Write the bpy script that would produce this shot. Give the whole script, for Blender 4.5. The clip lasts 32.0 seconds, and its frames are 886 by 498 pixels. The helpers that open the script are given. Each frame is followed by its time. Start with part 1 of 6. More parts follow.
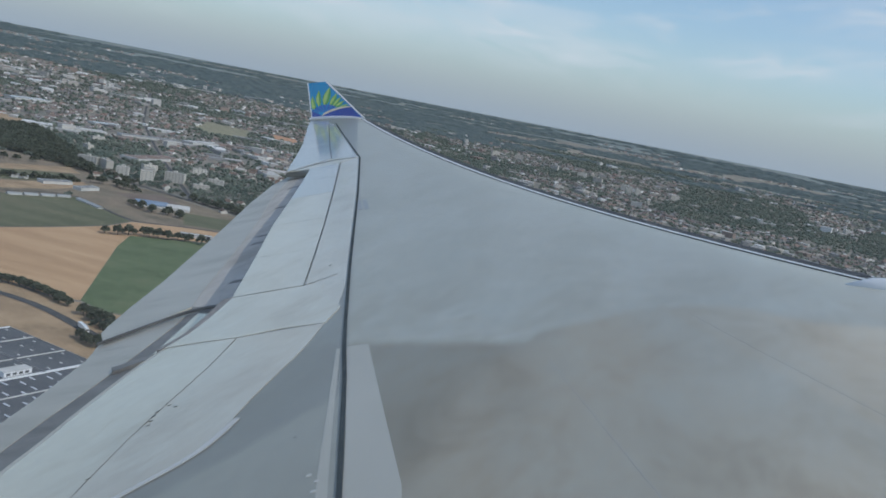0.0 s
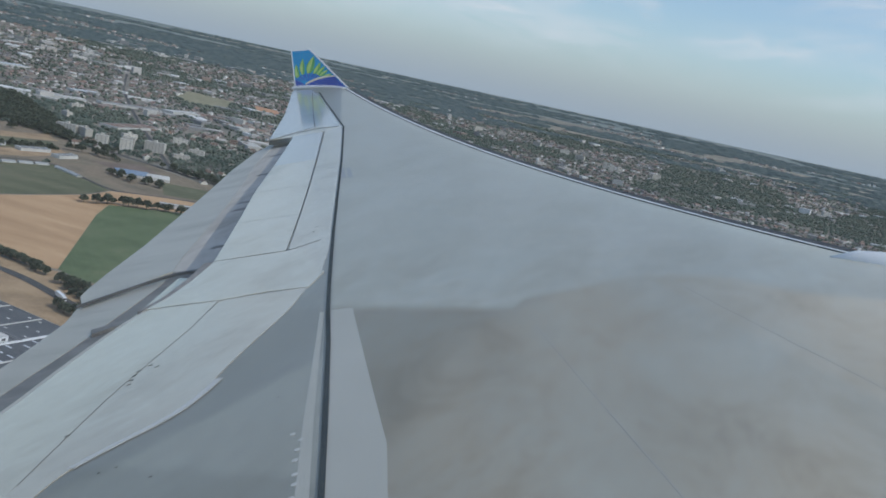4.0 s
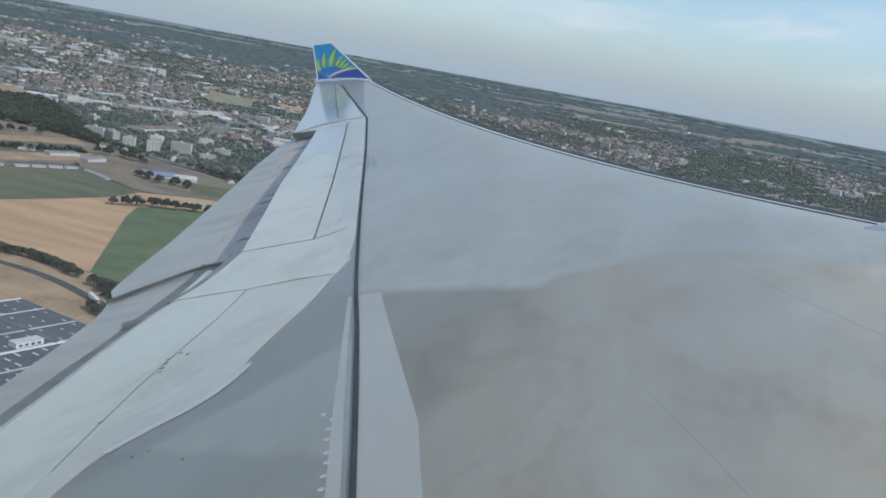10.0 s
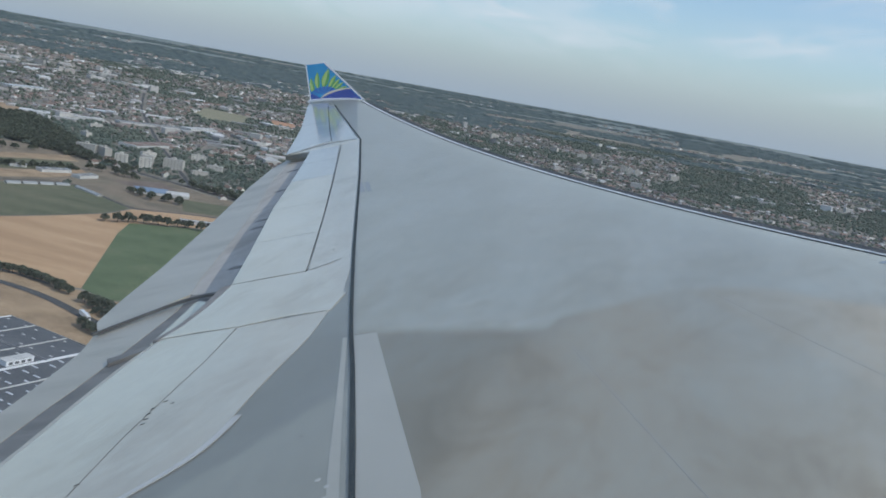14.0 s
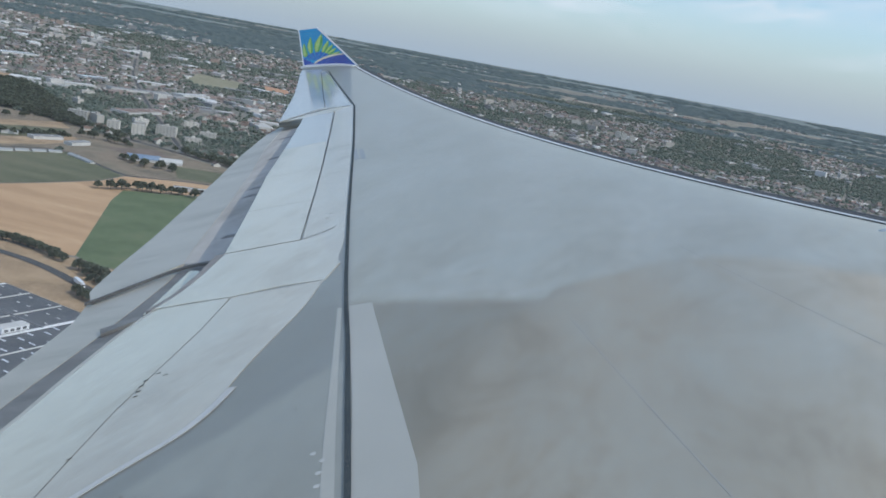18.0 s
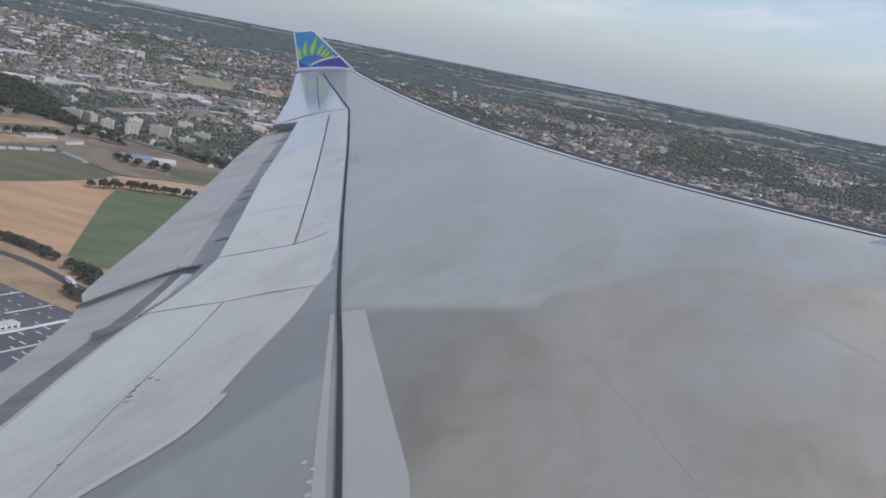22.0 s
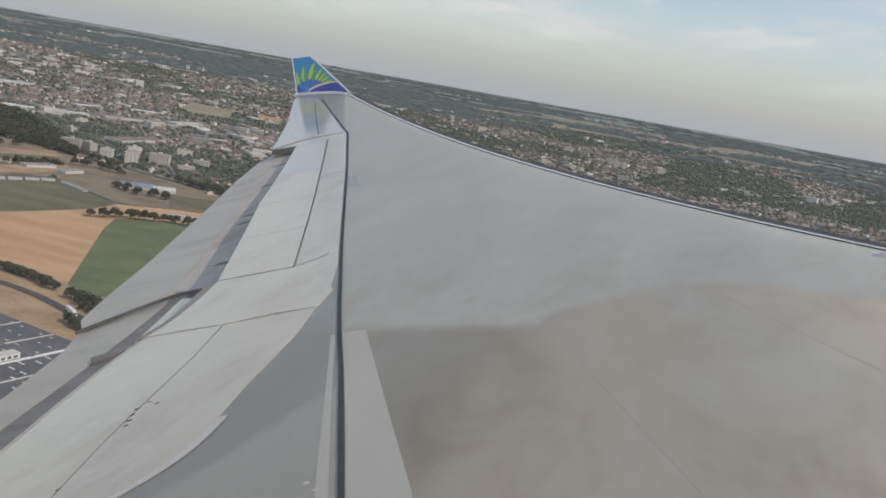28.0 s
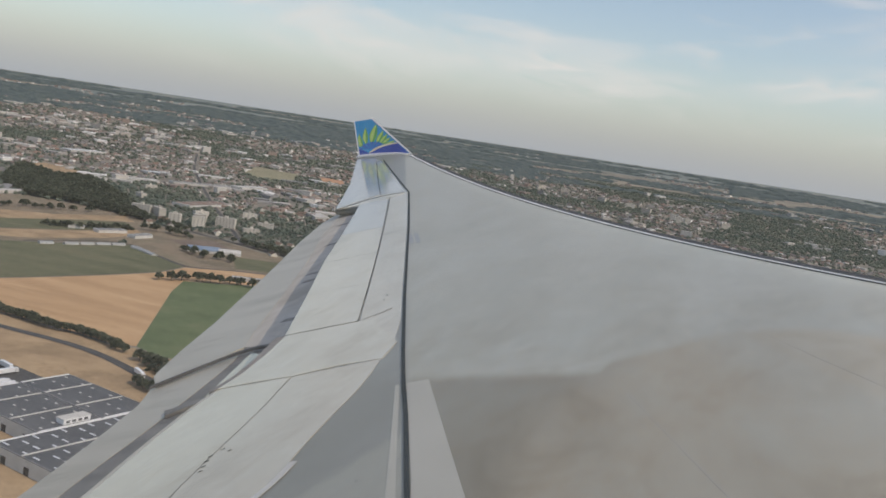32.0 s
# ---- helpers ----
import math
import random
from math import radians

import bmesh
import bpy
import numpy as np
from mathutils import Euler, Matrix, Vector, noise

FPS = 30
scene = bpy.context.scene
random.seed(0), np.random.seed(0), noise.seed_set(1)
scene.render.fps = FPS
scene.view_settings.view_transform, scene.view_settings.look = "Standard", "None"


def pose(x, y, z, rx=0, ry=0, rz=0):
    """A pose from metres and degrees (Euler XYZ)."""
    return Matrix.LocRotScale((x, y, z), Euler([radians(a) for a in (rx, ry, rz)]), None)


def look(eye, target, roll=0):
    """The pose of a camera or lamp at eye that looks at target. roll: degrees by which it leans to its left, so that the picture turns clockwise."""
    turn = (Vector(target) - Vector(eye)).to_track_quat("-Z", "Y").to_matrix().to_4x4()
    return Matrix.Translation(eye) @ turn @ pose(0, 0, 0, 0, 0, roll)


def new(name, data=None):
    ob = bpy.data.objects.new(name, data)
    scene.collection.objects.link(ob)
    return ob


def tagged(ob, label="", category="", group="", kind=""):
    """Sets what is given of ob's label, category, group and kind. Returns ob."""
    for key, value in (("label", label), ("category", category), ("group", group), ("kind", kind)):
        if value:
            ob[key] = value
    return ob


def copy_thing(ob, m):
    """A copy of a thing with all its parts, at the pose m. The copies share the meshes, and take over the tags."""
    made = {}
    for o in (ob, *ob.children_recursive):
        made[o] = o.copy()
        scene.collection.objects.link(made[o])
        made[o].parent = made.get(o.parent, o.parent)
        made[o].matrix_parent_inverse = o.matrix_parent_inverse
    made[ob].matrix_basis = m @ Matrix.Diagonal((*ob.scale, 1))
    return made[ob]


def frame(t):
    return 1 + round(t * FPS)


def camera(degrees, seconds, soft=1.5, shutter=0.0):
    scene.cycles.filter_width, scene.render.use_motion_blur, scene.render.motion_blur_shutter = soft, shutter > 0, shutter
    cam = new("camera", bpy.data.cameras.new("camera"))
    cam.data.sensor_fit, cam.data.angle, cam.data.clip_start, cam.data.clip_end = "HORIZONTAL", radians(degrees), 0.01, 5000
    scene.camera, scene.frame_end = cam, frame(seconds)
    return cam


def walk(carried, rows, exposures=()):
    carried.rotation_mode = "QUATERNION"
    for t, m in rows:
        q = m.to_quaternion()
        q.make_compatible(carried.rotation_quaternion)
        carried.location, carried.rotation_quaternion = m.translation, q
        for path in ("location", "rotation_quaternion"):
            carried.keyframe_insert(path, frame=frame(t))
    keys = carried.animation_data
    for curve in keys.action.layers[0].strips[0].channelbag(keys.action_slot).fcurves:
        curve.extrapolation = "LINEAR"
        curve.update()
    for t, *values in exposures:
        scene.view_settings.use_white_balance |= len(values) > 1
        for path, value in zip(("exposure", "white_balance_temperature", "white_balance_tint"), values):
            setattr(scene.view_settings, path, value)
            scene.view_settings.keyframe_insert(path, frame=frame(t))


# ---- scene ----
cam = camera(51.0, 32.0, soft=1.75)
EXPOSURES = [
    (0, -0.07, 6150, 5), (1, 0.13, 6180, 5), (2, 0.12, 6180, 5), (3, -0.08, 6150, 5), (6, 0.04, 6260, 5), (8, 0.03, 6260, 5), (10, 0.15, 6180, 5), (11, -0.08, 6150, 5), (12, 0.0, 6150, 5), (13, 0.03, 6150, 5),
    (16, -0.04, 6120, 5), (17, -0.15, 6120, 5), (18, 0.2, 6120, 5), (18.6, 0.08, 6000, 5), (20, 0.03, 5760, 3), (21, 0.07, 6120, 8), (22, 0.1, 6580, 15), (23, 0.05, 6680, 18), (24, 0.09, 6850, 18),
    (25, 0.06, 7050, 18), (28, 0.1, 7500, 13), (29, 0.06, 7550, 13), (31, 0.1, 7600, 12), (32, 0.08, 7600, 12)]
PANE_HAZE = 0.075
SKY, CLOUD, HAZE = 0.15, (4.6, 4.85, 5.25, 1), (2.52, 2.95, 3.58, 1)


# how the aircraft leans against the level land
ATTITUDE = pose(0, 0, 0, 0, -0.2, 0) @ pose(0, 0, 0, -1.05, 0, 0)


def aim(t, x, y, z, yaw, pitch, roll):
    """A row of the path: where the eye is, and how it is turned against the aircraft, in degrees (yaw to the left of +y, pitch up)."""
    a, b = radians(yaw), radians(pitch)
    way = Vector((-math.sin(a) * math.cos(b), math.cos(a) * math.cos(b), math.sin(b)))
    eye = Vector((x, y, z))
    return t, ATTITUDE @ look(eye, eye + way, roll)


PATH = [
    (0, 0.143, -0.267, 0.093, 13.425, -7.535, 10.953),
    (0.5, 0.143, -0.261, 0.043, 13.015, -7.826, 11.280),
    (1, 0.146, -0.285, 0.089, 12.366, -8.723, 11.576),
    (1.5, 0.134, -0.260, 0.048, 12.046, -9.287, 10.954),
    (2, 0.139, -0.261, -0.019, 12.075, -9.236, 11.038),
    (2.5, 0.128, -0.211, -0.039, 12.241, -8.242, 11.293),
    (3, 0.133, -0.213, -0.011, 12.493, -6.607, 11.628),
    (3.5, 0.120, -0.227, 0.010, 12.007, -7.906, 12.345),
    (5.5, 0.096, -0.188, -0.039, 12.048, -9.424, 11.423),
    (6, 0.073, -0.172, -0.014, 12.354, -9.068, 11.791),
    (6.5, 0.097, -0.188, -0.032, 12.815, -9.014, 11.168),
    (7, 0.091, -0.169, -0.035, 13.094, -9.288, 10.651),
    (7.5, 0.083, -0.168, -0.014, 13.103, -8.959, 10.531),
    (8, 0.088, -0.197, 0.010, 13.269, -8.306, 10.747),
    (8.5, 0.089, -0.185, -0.017, 13.469, -8.272, 10.521),
    (9, 0.089, -0.204, -0.015, 13.425, -9.271, 10.459),
    (9.5, 0.088, -0.180, -0.023, 13.428, -10.082, 10.105),
    (10, 0.121, -0.188, -0.080, 13.522, -9.605, 10.284),
    (10.5, 0.114, -0.189, -0.056, 13.418, -8.456, 11.175),
    (11, 0.094, -0.164, -0.009, 13.377, -7.265, 11.352),
    (11.5, 0.098, -0.182, 0.029, 13.241, -7.325, 11.055),
    (12, 0.094, -0.174, -0.026, 13.001, -8.415, 10.708),
    (12.5, 0.093, -0.172, -0.065, 12.843, -9.918, 10.502),
    (13, 0.088, -0.176, -0.055, 13.122, -9.715, 10.391),
    (13.5, 0.025, -0.035, 0.028, 13.263, -9.057, 10.006),
    (15.5, -0.070, 0.245, -0.099, 12.760, -8.039, 11.652),
    (16, -0.050, 0.223, -0.073, 12.401, -9.088, 11.646),
    (16.5, -0.051, 0.181, 0.018, 11.998, -10.110, 11.625),
    (17, -0.052, 0.175, 0.063, 11.837, -10.753, 11.373),
    (17.5, -0.058, 0.185, 0.034, 11.805, -11.820, 10.977),
    (18, -0.059, 0.195, 0.013, 12.539, -10.506, 10.244),
    (18.5, -0.059, 0.192, 0.002, 13.201, -9.943, 9.718),
    (19, -0.052, 0.193, 0.015, 13.753, -9.482, 9.414),
    (19.5, -0.049, 0.188, 0.022, 13.897, -9.043, 9.781),
    (20, -0.063, 0.195, 0.007, 13.665, -8.887, 10.783),
    (20.5, -0.048, 0.191, 0.028, 13.398, -9.268, 10.736),
    (21, -0.054, 0.192, 0.022, 13.097, -9.071, 10.727),
    (21.5, -0.058, 0.190, 0.031, 12.695, -9.291, 10.835),
    (22, -0.065, 0.188, 0.043, 12.152, -10.229, 10.959),
    (22.5, -0.053, 0.194, 0.005, 11.981, -10.723, 10.426),
    (23, -0.072, 0.253, -0.032, 12.468, -9.045, 9.850),
    (23.5, -0.054, 0.198, 0.002, 12.914, -8.111, 9.633),
    (24, -0.061, 0.219, -0.015, 13.209, -7.462, 10.070),
    (24.5, -0.060, 0.230, -0.003, 13.190, -7.825, 10.412),
    (25, -0.051, 0.214, 0.020, 12.996, -8.486, 10.292),
    (25.5, -0.056, 0.202, 0.021, 12.584, -9.253, 10.203),
    (27.5, -0.090, 0.221, 0.022, 12.096, -9.495, 10.549),
    (28, -0.066, 0.215, 0.003, 12.424, -8.793, 10.075),
    (28.5, -0.086, 0.226, -0.010, 12.453, -8.273, 10.370),
    (29, -0.064, 0.230, 0.017, 12.609, -8.123, 10.034),
    (29.5, -0.072, 0.195, 0.053, 12.383, -8.751, 10.404),
    (30, -0.094, 0.194, 0.010, 12.484, -9.642, 10.490),
    (30.5, -0.133, 0.336, 0.014, 13.242, -10.533, 9.943),
    (31, -0.192, 0.486, -0.010, 14.726, -8.807, 9.454),
    (31.5, -0.205, 0.494, -0.003, 15.695, -7.579, 9.367),
    (32, -0.010, 0.044, -0.024, 16.779, -5.820, 8.749),
]
walk(cam, [aim(*row) for row in PATH], EXPOSURES)

# ---- light ----
SUN_WAY = Vector((0.84, -0.12, 0.92)).normalized()
sun = new("sun", bpy.data.lights.new("sun", "SUN"))
sun.data.energy, sun.data.angle, sun.data.color = 1.6, radians(0.5), (1.0, 0.94, 0.85)
sun.matrix_world = look((0, 0, 300), Vector((0, 0, 300)) - SUN_WAY)
tagged(sun, "the afternoon sun", "sun", kind="structure")

world = bpy.data.worlds.new("sky")
scene.world = world
world.use_nodes = True
wn, wl = world.node_tree.nodes, world.node_tree.links
wn.clear()
w_out, w_back = wn.new("ShaderNodeOutputWorld"), wn.new("ShaderNodeBackground")
w_sky = wn.new("ShaderNodeTexSky")
w_sky.sky_type, w_sky.sun_disc = "NISHITA", False
w_sky.sun_elevation = math.asin(SUN_WAY.z)
w_sky.sun_rotation = math.atan2(SUN_WAY.x, SUN_WAY.y)
w_sky.altitude, w_sky.air_density, w_sky.dust_density, w_sky.ozone_density = 300, 1.0, 1.8, 2.3
# thin streaks of high cloud
w_tex, w_map = wn.new("ShaderNodeTexCoord"), wn.new("ShaderNodeMapping")
w_map.inputs["Rotation"].default_value = (0.0, 0.12, radians(20))
w_map.inputs["Scale"].default_value = (2.6, 2.6, 11.0)
w_noise, w_ramp = wn.new("ShaderNodeTexNoise"), wn.new("ShaderNodeValToRGB")
w_noise.inputs["Scale"].default_value, w_noise.inputs["Detail"].default_value = 1.9, 7.0
w_noise.inputs["Roughness"].default_value = 0.55
w_noise.inputs["Distortion"].default_value = 0.6
w_ramp.color_ramp.elements[0].position, w_ramp.color_ramp.elements[1].position = 0.50, 0.72
w_mix = wn.new("ShaderNodeMix")
w_mix.data_type = "RGBA"
w_mix.inputs["B"].default_value = CLOUD
wl.new(w_tex.outputs["Generated"], w_map.inputs["Vector"])
wl.new(w_map.outputs["Vector"], w_noise.inputs["Vector"])
wl.new(w_noise.outputs["Fac"], w_ramp.inputs["Fac"])
# pale haze that thickens towards the horizon
w_sep, w_low, w_haze = wn.new("ShaderNodeSeparateXYZ"), wn.new("ShaderNodeMapRange"), wn.new("ShaderNodeMix")
w_haze.data_type, w_low.interpolation_type = "RGBA", "SMOOTHSTEP"
w_low.inputs["From Min"].default_value, w_low.inputs["From Max"].default_value = 0.105, -0.02
w_low.inputs["To Max"].default_value = 0.92
w_haze.inputs["B"].default_value = HAZE
wl.new(w_tex.outputs["Generated"], w_sep.inputs[0])
wl.new(w_sep.outputs["Z"], w_low.inputs["Value"])
wl.new(w_low.outputs["Result"], w_haze.inputs["Factor"])
wl.new(w_sky.outputs["Color"], w_haze.inputs["A"])
# the streaks fade out low down
w_fade, w_cov = wn.new("ShaderNodeMapRange"), wn.new("ShaderNodeMath")
w_fade.inputs["From Min"].default_value, w_fade.inputs["From Max"].default_value = 0.03, 0.085
w_fade.inputs["To Max"].default_value = 0.85
w_cov.operation = "MULTIPLY"
wl.new(w_sep.outputs["Z"], w_fade.inputs["Value"])
wl.new(w_fade.outputs["Result"], w_cov.inputs[0])
wl.new(w_ramp.outputs["Color"], w_cov.inputs[1])


def sky_math(op, a, b=None, c=None):
    m = wn.new("ShaderNodeMath")
    m.operation = op
    for i, v in enumerate((a, b, c)):
        if isinstance(v, (int, float)):
            m.inputs[i].default_value = v
        elif v is not None:
            wl.new(v, m.inputs[i])
    return m.outputs[0]


# long wisps of cirrus: bearing, height, slant, half length and half width in degrees
w_az = sky_math("ARCTAN2", w_sep.outputs["X"], w_sep.outputs["Y"])
w_el = sky_math("ARCSINE", w_sep.outputs["Z"])
w_all = w_cov.outputs[0]
for az0, el0, slant, long_, wide_ in ((-11.5, 4.9, -5, 9.0, 1.35), (4.8, 6.0, 9, 5.5, 0.8), (10.0, 9.3, 6, 5.0, 1.0), (-24.0, 4.6, -4, 6.0, 1.2)):
    ca, sa = math.cos(radians(slant)), math.sin(radians(slant))
    da, de = sky_math("SUBTRACT", w_az, radians(az0)), sky_math("SUBTRACT", w_el, radians(el0))
    u = sky_math("ADD", sky_math("MULTIPLY", da, ca), sky_math("MULTIPLY", de, sa))
    v = sky_math("SUBTRACT", sky_math("MULTIPLY", de, ca), sky_math("MULTIPLY", da, sa))
    tex, xyz = wn.new("ShaderNodeTexNoise"), wn.new("ShaderNodeCombineXYZ")
    wl.new(sky_math("MULTIPLY", u, 16.0), xyz.inputs[0])
    wl.new(sky_math("MULTIPLY", v, 70.0), xyz.inputs[1])
    xyz.inputs[2].default_value = az0
    wl.new(xyz.outputs[0], tex.inputs["Vector"])
    tex.inputs["Scale"].default_value, tex.inputs["Detail"].default_value, tex.inputs["Distortion"].default_value = 1.0, 6, 0.7
    ru, rv = sky_math("DIVIDE", u, radians(long_)), sky_math("DIVIDE", v, radians(wide_))
    dist = sky_math("ADD", sky_math("MULTIPLY", ru, ru), sky_math("MULTIPLY", rv, rv))
    body = sky_math("EXPONENT", sky_math("MULTIPLY", dist, -1.0))
    wisp = sky_math("MULTIPLY", sky_math("SUBTRACT", tex.outputs["Fac"], 0.30), 2.6)
    wisp = sky_math("MULTIPLY", sky_math("MINIMUM", sky_math("MAXIMUM", wisp, 0.0), 1.0), body)
    w_all = sky_math("MAXIMUM", w_all, sky_math("MULTIPLY", wisp, 0.95))
wl.new(w_all, w_mix.inputs["Factor"])
wl.new(w_haze.outputs["Result"], w_mix.inputs["A"])
wl.new(w_mix.outputs["Result"], w_back.inputs["Color"])
w_back.inputs["Strength"].default_value = SKY
wl.new(w_back.outputs["Background"], w_out.inputs["Surface"])


# ---- materials ----
def material(name, colors, rough=0.5, scale=1.0, metal=0.0, bump=0.0, fine=0.0, stretch=(1, 1, 1), coord="Object", spots=(0.35, 0.65), island=0.0, per_object=0.0, coat=0.0, gloss=0.5):
    """Two or three colours mixed by broad noise, with fine grain, relief and, where asked, a shade for each piece."""
    m = bpy.data.materials.new(name)
    m.use_nodes = True
    n, l = m.node_tree.nodes, m.node_tree.links
    b = n["Principled BSDF"]
    b.inputs["Roughness"].default_value, b.inputs["Metallic"].default_value = rough, metal
    b.inputs["Coat Weight"].default_value, b.inputs["Specular IOR Level"].default_value = coat, gloss
    tc, mp, no, rp = n.new("ShaderNodeTexCoord"), n.new("ShaderNodeMapping"), n.new("ShaderNodeTexNoise"), n.new("ShaderNodeValToRGB")
    mp.inputs["Scale"].default_value = stretch
    no.inputs["Scale"].default_value, no.inputs["Detail"].default_value = scale, 6
    no.inputs["Roughness"].default_value = 0.6
    l.new(tc.outputs[coord], mp.inputs["Vector"])
    l.new(mp.outputs["Vector"], no.inputs["Vector"])
    l.new(no.outputs["Fac"], rp.inputs["Fac"])
    ramp = rp.color_ramp
    ramp.elements[0].position, ramp.elements[1].position = spots
    ramp.elements[0].color, ramp.elements[1].color = (*colors[0], 1), (*colors[-1], 1)
    if len(colors) == 3:
        mid = ramp.elements.new(sum(spots) / 2)
        mid.color = (*colors[1], 1)
    out = rp.outputs["Color"]
    shade = None
    if fine:
        no2, mr = n.new("ShaderNodeTexNoise"), n.new("ShaderNodeMapRange")
        no2.inputs["Scale"].default_value, no2.inputs["Detail"].default_value = scale * 14, 3
        l.new(mp.outputs["Vector"], no2.inputs["Vector"])
        l.new(no2.outputs["Fac"], mr.inputs["Value"])
        mr.inputs["From Min"].default_value, mr.inputs["From Max"].default_value = 0.25, 0.75
        mr.inputs["To Min"].default_value, mr.inputs["To Max"].default_value = 1 - fine, 1 + fine
        shade = mr.outputs["Result"]
    if island or per_object:
        info = n.new("ShaderNodeNewGeometry") if island else n.new("ShaderNodeObjectInfo")
        mr = n.new("ShaderNodeMapRange")
        l.new(info.outputs["Random Per Island" if island else "Random"], mr.inputs["Value"])
        k = island or per_object
        mr.inputs["To Min"].default_value, mr.inputs["To Max"].default_value = 1 - k, 1 + k
        if shade is None:
            shade = mr.outputs["Result"]
        else:
            mu = n.new("ShaderNodeMath")
            mu.operation = "MULTIPLY"
            l.new(shade, mu.inputs[0])
            l.new(mr.outputs["Result"], mu.inputs[1])
            shade = mu.outputs[0]
    if shade is not None:
        vm = n.new("ShaderNodeVectorMath")
        vm.operation = "SCALE"
        l.new(out, vm.inputs[0])
        l.new(shade, vm.inputs["Scale"])
        out = vm.outputs["Vector"]
    l.new(out, b.inputs["Base Color"])
    if bump:
        bp = n.new("ShaderNodeBump")
        bp.inputs["Strength"].default_value, bp.inputs["Distance"].default_value = bump, 0.02
        l.new(no.outputs["Fac"], bp.inputs["Height"])
        l.new(bp.outputs["Normal"], b.inputs["Normal"])
    return m


def leafy(m, share=0.55):
    """Leaves let some light through."""
    n, l = m.node_tree.nodes, m.node_tree.links
    b, out = n["Principled BSDF"], n["Material Output"]
    tr, mx = n.new("ShaderNodeBsdfTranslucent"), n.new("ShaderNodeMixShader")
    l.new(b.inputs["Base Color"].links[0].from_socket, tr.inputs["Color"])
    mx.inputs[0].default_value = share
    l.new(b.outputs[0], mx.inputs[1])
    l.new(tr.outputs[0], mx.inputs[2])
    l.new(mx.outputs[0], out.inputs["Surface"])
    return m


def by_island(name, colors, rough=0.8, fine_scale=0.0):
    """A colour for each separate piece of a joined mesh."""
    m = bpy.data.materials.new(name)
    m.use_nodes = True
    n, l = m.node_tree.nodes, m.node_tree.links
    b = n["Principled BSDF"]
    b.inputs["Roughness"].default_value = rough
    g, rp = n.new("ShaderNodeNewGeometry"), n.new("ShaderNodeValToRGB")
    rp.color_ramp.interpolation = "CONSTANT"
    while len(rp.color_ramp.elements) < len(colors):
        rp.color_ramp.elements.new(0.5)
    for i, c in enumerate(colors):
        rp.color_ramp.elements[i].position = i / len(colors)
        rp.color_ramp.elements[i].color = (*c, 1)
    l.new(g.outputs["Random Per Island"], rp.inputs["Fac"])
    l.new(rp.outputs["Color"], b.inputs["Base Color"])
    return m


